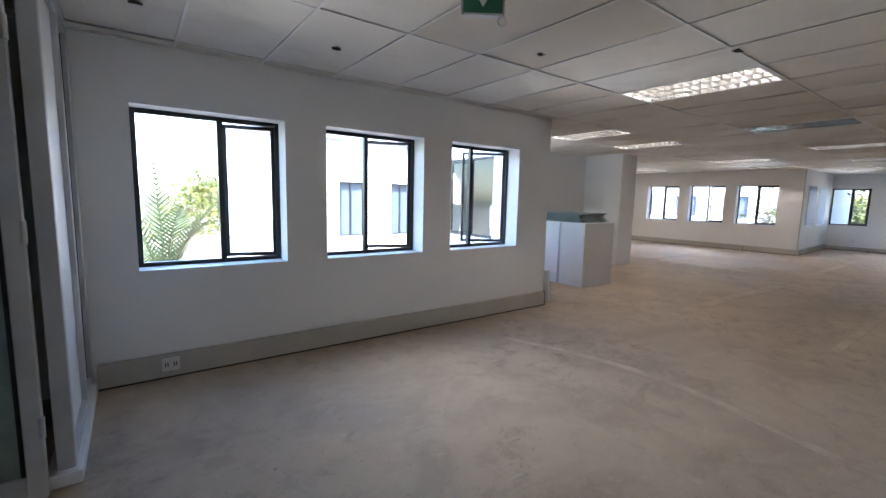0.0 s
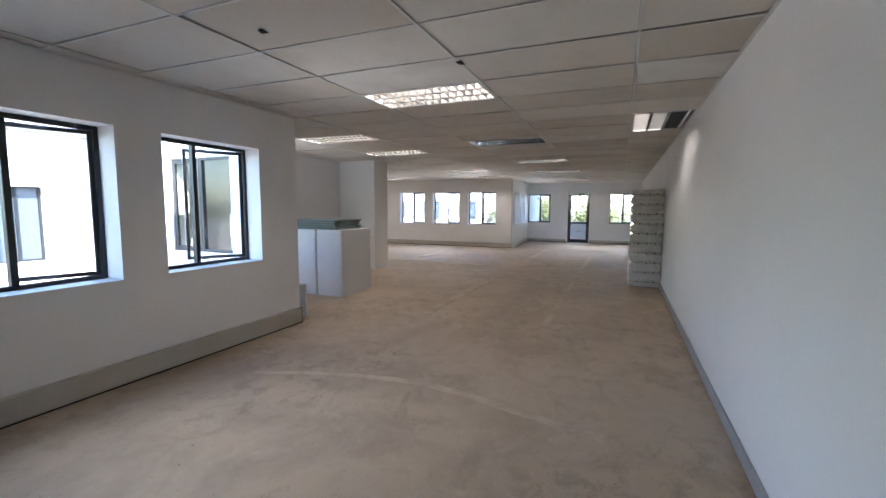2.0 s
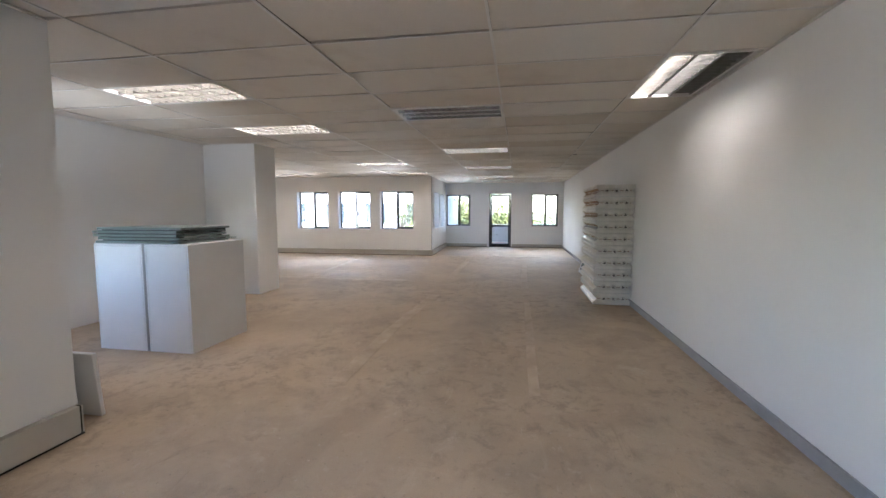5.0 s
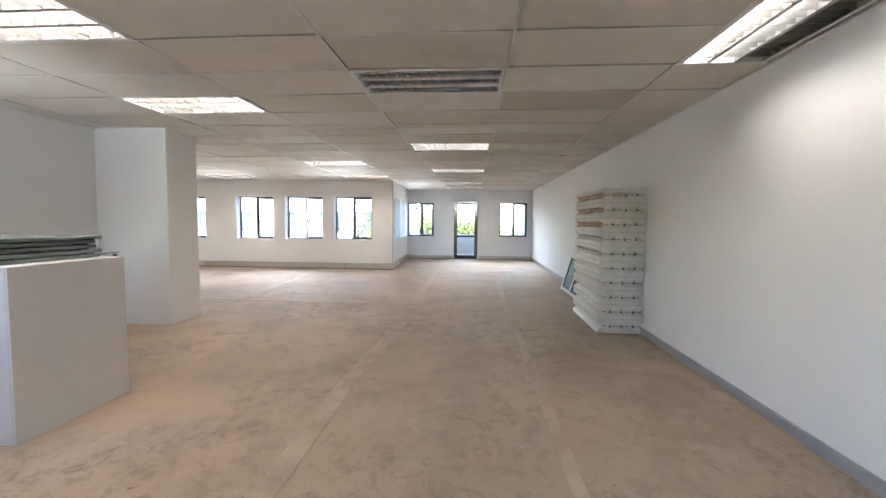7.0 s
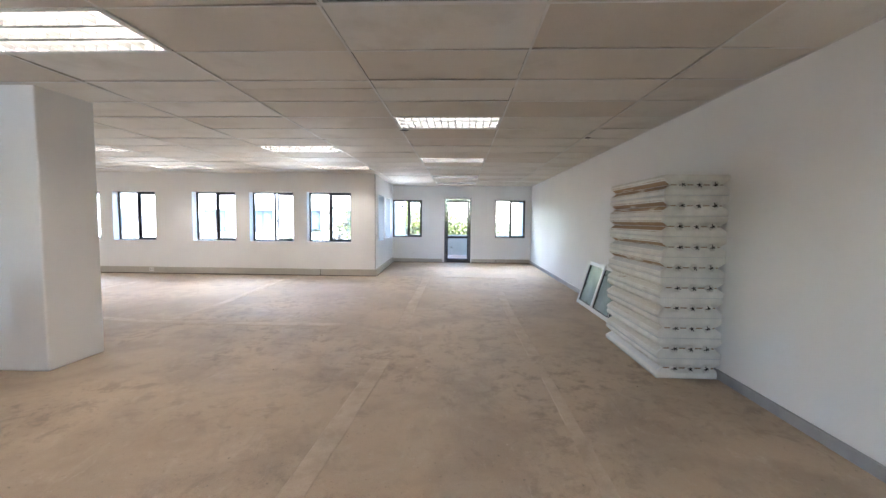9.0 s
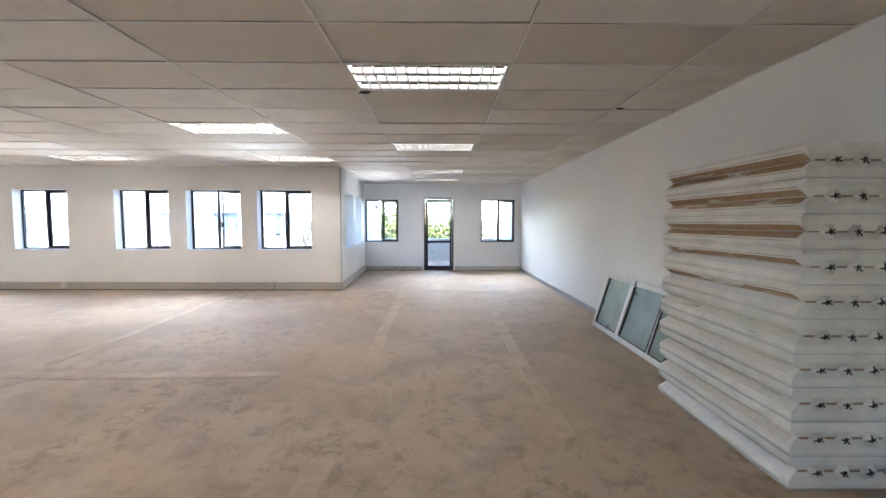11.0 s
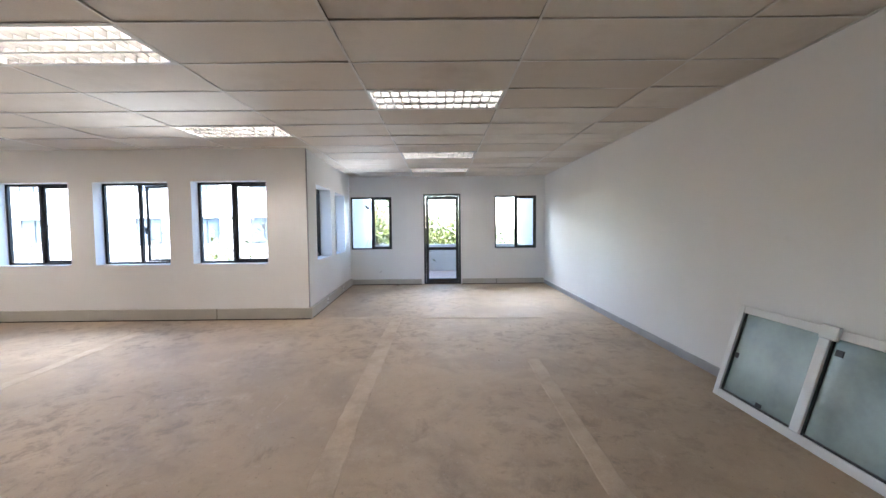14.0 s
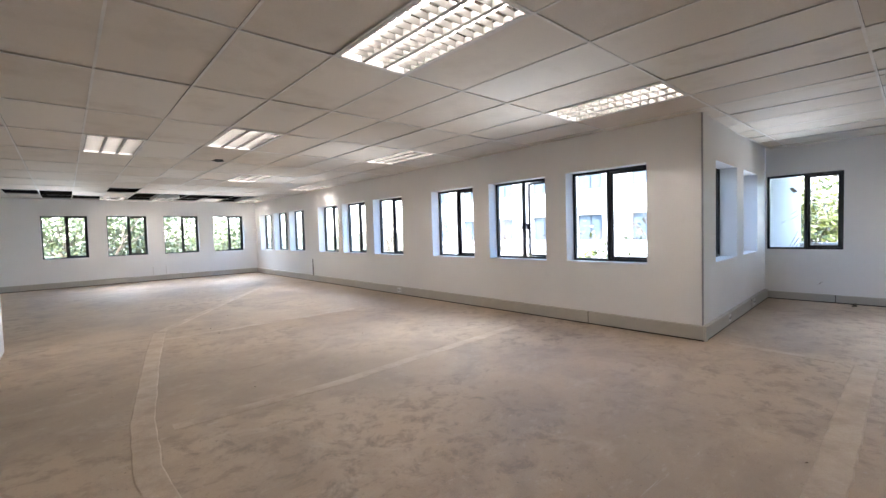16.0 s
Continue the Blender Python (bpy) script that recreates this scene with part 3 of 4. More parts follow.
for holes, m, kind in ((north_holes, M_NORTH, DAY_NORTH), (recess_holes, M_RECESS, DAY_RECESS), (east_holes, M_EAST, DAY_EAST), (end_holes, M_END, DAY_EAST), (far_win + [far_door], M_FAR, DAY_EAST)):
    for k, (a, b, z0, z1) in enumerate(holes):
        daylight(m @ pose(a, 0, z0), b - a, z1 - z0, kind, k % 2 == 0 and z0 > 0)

# balcony door
door = thing("door_1", "black aluminium glazed door, closed, with a mid rail", "door", "", "structure", M_FAR @ pose(far_door[0], 0.02, 0))
dw, dh = far_door[1] - far_door[0], far_door[3]
bm = bmesh.new()
bars_frame(bm, dw, dh, 0.045, 0.06)
part("door_frame", bm, BLACK, door)
bm = bmesh.new()
box(bm, 0.05, 0.01, 0.03, 0.115, 0.05, dh - 0.05, 0.003)
box(bm, dw - 0.115, 0.01, 0.03, dw - 0.05, 0.05, dh - 0.05, 0.003)
for z0, z1 in ((0.03, 0.13), (0.80, 0.87), (dh - 0.13, dh - 0.05)):
    box(bm, 0.115, 0.012, z0, dw - 0.115, 0.048, z1, 0.003)
leaf = part("door_leaf", bm, BLACK, door)
pane("pane", leaf, 0.115, 0.13, dw - 0.115, 0.80, 0.028)
pane("pane", leaf, 0.115, 0.87, dw - 0.115, dh - 0.13, 0.028)
bm = bmesh.new()
for z in (0.68, 0.86):
    box(bm, 0.075, -0.03, z, 0.095, 0.012, z + 0.02, 0.003)
box(bm, 0.075, -0.05, 0.68, 0.095, -0.03, 0.88, 0.006)
box(bm, 0.075, -0.05, 0.77, 0.17, -0.035, 0.79, 0.004)
part("door_handle", bm, BLACK, leaf)

# glazed aluminium screen and open door at the entrance
scr = thing("entrance_screen", "grey aluminium entrance screen with pale filmed glass", "glazed screen", "", "structure")
bm = bmesh.new()
for x1, y0, z0, y1, z1 in ((0.275, 2.90, 0.07, 2.945, TOP - 0.4), (0.275, 3.62, 0.07, 3.67, TOP - 0.4), (0.275, 4.03, 0.07, 4.096, TOP - 0.4),
                           (0.272, 2.945, 0.07, 4.03, 0.13), (0.272, 2.945, H - 0.06, 4.03, H - 0.005)):
    bm = bmesh.new()
    box(bm, 0.20, y0, z0, x1, y1, z1, 0.004)
    part("post" if z1 - z0 > 1 else "rail", bm, ALU, scr)
bm = bmesh.new()
box(bm, 0.225, 2.945, 0.13, 0.245, 3.62, H - 0.06)
part("panel", bm, WHITE, scr, "white infill panel")
bm = bmesh.new()
box(bm, 0.225, 3.67, 0.13, 0.235, 4.03, H - 0.06)
part("pane", bm, FROST, scr, "pale filmed glass")
bm = bmesh.new()
for y0, y1 in ((3.672, 3.69), (4.012, 4.03)):
    box(bm, 0.236, y0, 0.132, 0.25, y1, H - 0.062)
part("gasket", bm, BLACK, scr)
bm = bmesh.new()
box(bm, 0.16, 2.86, 0, 0.30, 4.06, 0.07, 0.008, 2)
part("plinth", bm, WHITE, scr, "white painted plinth")

ent = thing("door_2", "grey aluminium glass door standing open, torn paper on its lock", "door", "", "structure", pose(0.18, 2.84, 0.012, 0, 0, 180))
bm = bmesh.new()
lw, lh = 0.95, 2.36
box(bm, 0, 0, 0, 0.07, 0.045, lh, 0.004)
box(bm, lw - 0.07, 0, 0, lw, 0.045, lh, 0.004)
for z0, z1 in ((0, 0.12), (lh - 0.08, lh)):
    box(bm, 0.07, 0.002, z0, lw - 0.07, 0.043, z1, 0.003)
leaf = part("door_leaf", bm, ALU, ent)
bm = bmesh.new()
for x in (0.072, lw - 0.088):
    box(bm, x, 0.012, 0.122, x + 0.016, 0.036, lh - 0.082)
part("gasket", bm, BLACK, leaf)
pane("pane", leaf, 0.07, 0.12, lw - 0.07, lh - 0.08, 0.02, SHEEN)
bm = bmesh.new()
box(bm, 0.30, 0.046, 0.12, 0.33, 0.06, 0.98, 0.003)
part("bar", bm, ALU, leaf)
bm = bmesh.new()
box(bm, 0.33, 0.047, 1.02, 0.42, 0.05, 1.28)
part("torn_paper", bm, PAPER, leaf, "torn white paper")
bm = bmesh.new()
box(bm, 0.37, 0.052, 1.05, 0.41, 0.085, 1.22, 0.006)
part("door_handle", bm, PLASTIC, leaf)
bm = bmesh.new()
for z in (0.3, 1.2, 2.05):
    tube(bm, (0.0, 0.05, z), (0.0, 0.05, z + 0.10), 0.012, n=10)
part("hinge", bm, ALU, leaf)


# ---- trunking and skirting ----
def trunking(name, length, h, m, joints=(), sockets=()):
    """A two-cover wall trunking along x, standing out from the wall towards -y."""
    ob = thing(name, "beige metal power trunking along the wall foot", "trunking", "", "structure", m)
    cuts = [0.0, *joints, length]
    for a, b in zip(cuts, cuts[1:]):
        bm = bmesh.new()
        box(bm, a + 0.002, -0.052, 0.014, b - 0.002, -0.001, h, 0.004)
        part("cover", bm, TRUNK, ob)
    # no open gap here: a near-black strip stands for its shade
    bm = bmesh.new()
    box(bm, 0.0, -0.046, 0.0, length, -0.001, 0.014)
    part("base_strip", bm, DARK, ob, "dark strip painting the shade of the gap under the trunking")
    for s in sockets:
        bm = bmesh.new()
        box(bm, s - 0.06, -0.058, h * 0.32, s + 0.06, -0.052, h * 0.88, 0.003)
        sock = part("socket", bm, SOCKET, ob)
        bm = bmesh.new()
        for dx in (-0.028, 0.028):
            for q in (-0.008, 0.008):
                box(bm, s + dx + q - 0.004, -0.0595, h * 0.5, s + dx + q + 0.004, -0.058, h * 0.68)
        part("pin_holes", bm, DARK, sock)
    for s in joints:
        bm = bmesh.new()
        box(bm, s - 0.004, -0.0525, 0.014, s + 0.004, -0.03, h + 0.002)
        part("joint", bm, DARK if s == joints[-1] else TRUNK, ob)
    return ob


trunking("trunking_1", 4.85, 0.19, M_NORTH @ pose(0.02, 0, 0), (0.32, 1.55, 3.2, 4.83), (0.45,))
trunking("trunking_2", 14.58, 0.165, M_EAST, (2.2, 5.1, 8.0, 9.4, 11.3, 13.2), (8.9,))
trunking("trunking_3", 6.55, 0.165, M_END @ pose(0.25, 0, 0), (2.0, 4.2))
trunking("trunking_4", far_door[0] - 0.06, 0.125, M_FAR @ pose(0.0, 0, 0), (0.9,))
trunking("trunking_5", 4.56 - far_door[1] - 0.05, 0.125, M_FAR @ pose(far_door[1] + 0.03, 0, 0), (0.8,))
trunking("trunking_6", 3.62, 0.16, M_SIDE @ pose(0.0, 0, 0), (1.1, 2.3), (1.0, 2.5))
bm = bmesh.new()
box(bm, 16.205, 4.045, 0.0, 16.262, 4.1, 0.17, 0.005)
structure("trunking_corner", bm, TRUNK, "beige trunking corner cover at the wall end", "trunking")
bm = bmesh.new()
box(bm, 16.236, 4.086, 0.17, 16.264, 4.098, H, 0.002)
structure("corner_bead", bm, SKIRT, "thin grey corner bead up the wall edge", "trim")
bm = bmesh.new()
box(bm, -3.5, -0.308, 0.0, 19.93, -0.290, 0.085, 0.004)
structure("baseboard", bm, SKIRT, "narrow grey skirting along the long wall", "skirting")
bm = bmesh.new()
box(bm, 16.236, 13.95, 0.165, 16.249, 13.98, 0.62)
structure("cable_drop", bm, DARK, "dark cable drop above the trunking", "cable")
for x in (13.05, 13.4):
    bm = bmesh.new()
    box(bm, x, 18.635, 0.165, x + 0.02, 18.649, 0.45, 0.002)
    structure("conduit", bm, SOCKET, "short white conduit on the wall", "conduit")

# ---- loose things ----
# stack of trays along the south wall
def tray_layer(label):
    lay = thing("packed_tray", label, "foam tray", "stack of trays")
    w, l, h, seam = 0.56, 1.33, 0.18, 0.06
    for z0, z1, name in ((0.002, h / 2 - 0.001, "lower_half"), (h / 2 + 0.001, h - 0.002, "upper_half")):
        up = name == "upper_half"
        bm = bmesh.new()
        # outer ring at the layer joint, inner ring at the seam, with a short flat lip
        lev = [(z0, 0.012), (z0 + 0.02, 0.0), (z0 + 0.045, 0.006), (z1, seam)]
        if up:
            lev = [(z1, 0.012), (z1 - 0.02, 0.0), (z1 - 0.045, 0.006), (z0, seam)]
        rings = []
        for z, s in lev:
            e = s * 0.4
            rings.append([bm.verts.new(q) for q in ((e, s, z), (l - e, s, z), (l - e, w - s, z), (e, w - s, z))])
        for a, b in zip(rings, rings[1:]):
            for k in range(4):
                bm.faces.new([a[k], a[(k + 1) % 4], b[(k + 1) % 4], b[k]])
        bm.faces.new(rings[0])
        bm.faces.new(rings[-1])
        bmesh.ops.recalc_face_normals(bm, faces=bm.faces)
        part(name, bm, FOAM, lay)
    bm = bmesh.new()
    box(bm, 0.013, seam + 0.004, h / 2 - 0.004, l - 0.013, w - seam - 0.004, h / 2 + 0.004)
    part("seam", bm, CARTON, lay, "dark brown seam")
    bm = bmesh.new()
    box(bm, -0.001, 0.0, 0.0005, l, w + 0.002, 0.0035)
    part("film_edge", bm, ALU, lay, "thin grey film edge")
    for y in (0.13, 0.27, 0.41):
        r = random.Random(int(y * 100))
        bm = bmesh.new()
        f = bmesh.ops.create_icosphere(bm, subdivisions=3, radius=1.0)
        for v in f["verts"]:   # six crumpled folds round a pinched middle
            rad, t = math.hypot(v.co.y, v.co.z), math.atan2(v.co.z, v.co.y)
            fold = 0.80 + 0.20 * math.cos(6 * t + 0.4) + r.uniform(-0.05, 0.05)
            v.co = Vector((0.012 + v.co.x * 0.022 * (0.25 + 0.75 * math.sin(math.pi * min(1, rad))) * fold, y + v.co.y * 0.046 * fold, h / 2 + v.co.z * 0.052 * fold))
        kn = part("knot", bm, FOAM, lay, "", True)
        bm = bmesh.new()
        for q in range(5):
            t = math.tau * q / 5 + r.uniform(-0.3, 0.3)
            box(bm, -0.008, 0, -0.0035, 0.02, r.uniform(0.014, 0.028), 0.0035, 0.001, m=pose(0, y, h / 2, math.degrees(t)))
        part("slit", bm, PLASTIC, kn, "dark star of slits")
    return lay


layer = tray_layer("grubby white foam tray in a tall stack by the wall")
layer.matrix_world = pose(9.66, -0.325, 0.0)
rj = random.Random(8)
stack = [layer] + [copy_thing(layer, pose(9.66 + rj.uniform(-0.012, 0.012), -0.325 + rj.uniform(-0.0, 0.008), 0.18 * k, 0, 0, rj.uniform(-0.3, 0.3))) for k in range(1, 10)]
# brown board showing through the upper trays, plastic film over others
for k in range(10):
    for z0, z1, mat, nm in ((0.094, 0.140, TORN if k > 4 else SCUFFED, "upper_skin"), (0.040, 0.086, TORN if k in (7, 8, 9) else FILM if k in (0, 5, 6) else SCUFFED, "lower_skin")):
        bm = bmesh.new()
        x0, x1 = 0.03 + rj.uniform(0, 0.03), 1.30 - rj.uniform(0, 0.03)
        # follows the slope of the tray's flank
        def flank(z):
            u = abs(z - 0.09) / 0.045
            return 0.56 - 0.06 + (0.054 * min(1, u))
        ys = [(z, flank(z) + 0.004) for z in (z0, (z0 + z1) / 2, z1)]
        a = [[bm.verts.new((x, y + o, z)) for x in (x0, x1)] for o in (0, -0.006) for z, y in ys]
        for p, q in ((0, 1), (1, 2), (3, 4), (4, 5), (0, 3), (2, 5)):
            bm.faces.new([a[p][0], a[p][1], a[q][1], a[q][0]])
        for e in (0, 1):
            bm.faces.new([a[i][e] for i in (0, 1, 2, 5, 4, 3)])
        bmesh.ops.recalc_face_normals(bm, faces=bm.faces)
        part(nm, bm, mat, stack[k], "shiny plastic wrap" if mat is FILM else "torn white skin over brown board")

# old white window leaning on the wall behind the stack
lean = math.degrees(math.atan2(0.20, 0.66))
old = thing("removed_window", "removed white sliding window leaning against the wall", "window", "", "", pose(13.29, -0.03, 0.004, -lean, 0, 180) )
W, Hh = 2.30, 0.735
bm = bmesh.new()
bars_frame(bm, W, Hh, 0.055, 0.07)
part("outer_frame", bm, WHITE, old)
for x, wd, nm in ((0.72, 0.075, "mullion"), (1.46, 0.035, "mullion")):
    bm = bmesh.new()
    box(bm, x, 0.0 if wd > 0.05 else 0.02, 0.055, x + wd, 0.06, Hh - 0.055, 0.004)
    part(nm, bm, WHITE, old)
bm = bmesh.new()
box(bm, 0.735, -0.025, Hh - 0.075, 0.86, 0.0, Hh + 0.015, 0.006)
part("bracket", bm, WHITE, old, "white plastic bracket")
bm = bmesh.new()
for x0, x1 in ((0.055, 0.72), (0.795, 1.46), (1.495, W - 0.055)):
    box(bm, x0, 0.015, 0.055, x0 + 0.012, 0.05, Hh - 0.055)
    box(bm, x1 - 0.012, 0.015, 0.055, x1, 0.05, Hh - 0.055)
    box(bm, x0 + 0.012, 0.015, 0.055, x1 - 0.012, 0.05, 0.068)
part("gasket", bm, PLASTIC, old)
for x0, x1 in ((0.068, 0.708), (0.808, 1.448), (1.508, W - 0.068)):
    pane("pane", old, x0, 0.068, x1, Hh - 0.055, 0.03, SHEEN)
bm = bmesh.new()
for x0, z0 in ((0.40, 0.055), (0.06, 0.33), (1.78, 0.07), (0.83, 0.58)):
    box(bm, x0, 0.024, z0, x0 + 0.05, 0.029, z0 + 0.04)
part("tape_mark", bm, PLASTIC, old, "black tape remains")

# cabinet units in the recess
def cabinet(y0, y1, label):
    c = thing("cabinet", label, "cabinet", "cabinets in the recess", "", pose(6.59, y0, 0))
    d, L, h = y1 - y0, 0.84, 1.08
    bm = bmesh.new()
    box(bm, 0.0, 0, 0, L, 0.018, h, 0.002)
    part("side_panel", bm, BOARD, c)
    bm = bmesh.new()
    box(bm, 0.0, d - 0.018, 0, L, d, h, 0.002)
    part("side_panel", bm, BOARD, c)
    bm = bmesh.new()
    box(bm, 0.0, 0.02, 0.0, 0.018, d - 0.02, h - 0.02, 0.002)
    part("front_panel", bm, BOARD, c)
    bm = bmesh.new()
    box(bm, L - 0.018, 0.02, 0.0, L, d - 0.02, h - 0.02, 0.002)
    part("back_panel", bm, BOARD, c)
    bm = bmesh.new()
    box(bm, 0.0, 0.02, h - 0.018, L, d - 0.02, h, 0.002)
    part("top", bm, BOARD, c)
    bm = bmesh.new()
    box(bm, 0.02, 0.02, 0.0, L - 0.02, d - 0.02, 0.06)
    part("plinth", bm, EDGE, c)
    return c


cabinet(4.50, 4.99, "plain white melamine cabinet on the bare floor")
cabinet(5.02, 5.58, "plain white melamine cabinet behind another")
rj = random.Random(3)
for k in range(5):
    bm = bmesh.new()
    box(bm, 0, 0, 0, 0.72, 0.98, 0.024, 0.003)
    b = tagged(part("loose_board", bm, PANEL), "grey-green board in a pile on the cabinets", "board", "pile of boards")
    b.matrix_world = pose(6.64 + rj.uniform(-0.02, 0.03), 4.62 + rj.uniform(-0.02, 0.04), 1.082 + 0.034 * k, 0, 0, rj.uniform(-1.2, 1.2))
    for x in (0.05, 0.6):
        bm = bmesh.new()
        box(bm, x, 0.01, -0.0095, x + 0.06, 0.97, -0.0005)
        part("spacer", bm, DARK, b)
bm = bmesh.new()
box(bm, 0, 0, 0, 0.36, 0.5, 0.012, 0.002)
b = tagged(part("loose_board", bm, EDGE), "thin dark board lying flat on the cabinet", "board")
b.matrix_world = pose(7.365, 4.80, 1.0815)

# boards leaning behind the wall end
for k, (y, z, t) in enumerate(((4.372, 1.35, 2), (4.30, 1.0, 3), (4.16, 0.45, 5))):
    bm = bmesh.new()
    box(bm, 0, 0, 0, 0.03, 0.9, z, 0.003)
    b = tagged(part("leaning_board", bm, BOARD), "white board leaning against the recess wall", "board", "leaning boards")
    b.matrix_world = pose(5.165 + 0.075 * k + math.sin(radians(t)) * z, y, 0.002, 0, -t, 0)


# office chair
chair = thing("office_chair", "black office chair with a tall curved backrest", "chair", "", "", pose(8.62, 5.98, 0, 0, 0, 130))
for k in range(5):
    t = math.tau * k / 5 + 0.3
    e = Vector((0.29 * math.cos(t), 0.29 * math.sin(t), 0.085))
    bm = bmesh.new()
    tube(bm, (0, 0, 0.12), e, 0.028, 0.018, 8)
    leg = part("leg", bm, PLASTIC, chair, "", True)
    bm = bmesh.new()
    for o in (-0.016, 0.016):
        n = Vector((-math.sin(t), math.cos(t), 0))
        c = Vector((e.x, e.y, 0.032)) + n * o
        tube(bm, c - n * 0.009, c + n * 0.009, 0.030, n=14)
    tube(bm, (e.x, e.y, 0.03), e, 0.009, n=6)
    part("caster", bm, PLASTIC, leg, "", True)
bm = bmesh.new()
tube(bm, (0, 0, 0.11), (0, 0, 0.42), 0.025, 0.02, 12)
part("column", bm, PLASTIC, chair, "", True)
bm = bmesh.new()
box(bm, -0.24, -0.24, 0.42, 0.24, 0.25, 0.50, 0.035, 3)
part("seat", bm, FABRIC, chair, "", True)


def ribbon(name, path, w, t, mat):
    """A curved slab: path in (x, z), swept along y by width w."""
    bm = bmesh.new()
    rows = []
    for k, (x, z) in enumerate(path):
        a, b = path[max(0, k - 1)], path[min(len(path) - 1, k + 1)]
        d = Vector((b[0] - a[0], b[1] - a[1])).normalized()
        n = Vector((-d.y, d.x)) * t / 2
        f = w / 2 * (0.75 + 0.25 * math.sin(math.pi * min(1, (k + 1) / len(path) * 1.2)))
        rows.append([bm.verts.new(q) for q in ((x + n.x, -f, z + n.y), (x + n.x, f, z + n.y), (x - n.x, f, z - n.y), (x - n.x, -f, z - n.y))])
    for a, b in zip(rows, rows[1:]):
        for k in range(4):
            bm.faces.new([a[k], a[(k + 1) % 4], b[(k + 1) % 4], b[k]])
    bm.faces.new(rows[0]), bm.faces.new(rows[-1])
    bmesh.ops.recalc_face_normals(bm, faces=bm.faces)
    return part(name, bm, mat, chair, "", True)


ribbon("backrest", [(-0.22, 0.54), (-0.245, 0.60), (-0.25, 0.68), (-0.235, 0.76), (-0.215, 0.84), (-0.225, 0.92), (-0.25, 0.965)], 0.42, 0.045, FABRIC)
ribbon("back_bar", [(-0.08, 0.42), (-0.20, 0.42), (-0.28, 0.47), (-0.285, 0.56), (-0.265, 0.66)], 0.07, 0.025, PLASTIC)
for s in (-1, 1):
    bm = bmesh.new()
    tube(bm, (-0.05, 0.25 * s, 0.44), (-0.05, 0.29 * s, 0.66), 0.014, n=8)
    box(bm, -0.17, 0.29 * s - 0.03, 0.66, 0.10, 0.29 * s + 0.03, 0.69, 0.01, 2)
    part("armrest", bm, PLASTIC, chair)

# exit sign hanging from the ceiling
sign = thing("exit_sign", "hanging green and white exit sign", "sign", "", "", pose(2.04, 1.95, 0.06, 0, 0, -35))
bm = bmesh.new()
box(bm, -0.10, -0.014, 2.31, 0.10, 0.014, 2.44, 0.004)
part("panel", bm, SIGN, sign)
bm = bmesh.new()
bars_frame(bm, 0.22, 0.15, 0.012, 0.036)
bmesh.ops.translate(bm, vec=(-0.11, -0.018, 2.30), verts=bm.verts)
part("border", bm, ALU, sign)
bm = bmesh.new()
for s in (-0.0165, 0.0135):
    vs = [bm.verts.new((x, s + o, z)) for o in (0, 0.003) for x, z in ((-0.05, 2.42), (0.05, 2.42), (0.0, 2.34))]
    bm.faces.new(vs[:3]), bm.faces.new(vs[3:])
    for k in range(3):
        bm.faces.new([vs[k], vs[(k + 1) % 3], vs[3 + (k + 1) % 3], vs[3 + k]])
bmesh.ops.recalc_face_normals(bm, faces=bm.faces)
part("arrow", bm, SIGNW, sign)
bm = bmesh.new()
for x in (-0.08, 0.08):
    tube(bm, (x, 0, 2.44), (x, 0, H - 0.05), 0.003, n=6)
part("hanger", bm, ALU, sign)
bm = bmesh.new()
ring = [Vector((0.10 + 0.022 * math.cos(k * math.tau / 12), 0, 2.28 + 0.022 * math.sin(k * math.tau / 12))) for k in range(12)]
for a, b in zip(ring, ring[1:] + ring[:1]):
    tube(bm, a, b, 0.003, n=5)
part("ring", bm, ALU, sign)

# small debris on the floor
deb = bmesh.new()
rj = random.Random(21)
for k in range(420):
    x, y = rj.uniform(0.5, 16), rj.uniform(0.0, 4.0)
    if k % 3 == 0:
        x, y = rj.uniform(10.2, 16), rj.uniform(4, 12)
    s = rj.uniform(0.003, 0.009)
    r = bmesh.ops.create_icosphere(deb, subdivisions=1, radius=s)
    bmesh.ops.transform(deb, matrix=pose(x, y, s * 0.3, rj.uniform(0, 90), 0, rj.uniform(0, 360)) @ Matrix.Diagonal((rj.uniform(0.7, 2.0), 1, 0.5, 1)), verts=r["verts"])
tagged(part("floor_debris", deb, PATCH), "crumbs of plaster scattered on the floor", "debris", kind="stuff")

# ---- outside ----
bm = bmesh.new()
bmesh.ops.create_grid(bm, x_segments=1, y_segments=1, size=900)
bmesh.ops.translate(bm, vec=(0, 0, GROUND), verts=bm.verts)
structure("ground", bm, GRASS, "dry lawn and open ground round the building", "ground")
# pale slabs added as a reflector, throwing sunlight up through the windows
bm = bmesh.new()
box(bm, 16.6, 5.0, GROUND, 30.0, 40.0, GROUND + 0.03)
box(bm, -12, 5.2, GROUND, 16.6, 9.5, GROUND + 0.03)
PAVE = surface("pale_paving", (0.48, 0.46, 0.42), 0.8, 0, 0.15, 0.8)
structure("pavement", bm, PAVE, "pale paving added to bounce daylight into the rooms", "pavement")
bm = bmesh.new()
box(bm, -3.7, -0.57, GROUND, 4.95, 4.35, -0.252)
box(bm, 4.95, -0.57, GROUND, 9.6, 6.87, -0.252)
box(bm, 9.6, -0.57, GROUND, 16.5, 19.1, -0.252)
structure("storey_below", bm, FACADE, "white rendered storey below", "wall")

# balcony
bm = bmesh.new()
box(bm, 20.205, -1.2, -0.25, 23.5, 5.2, -0.03)
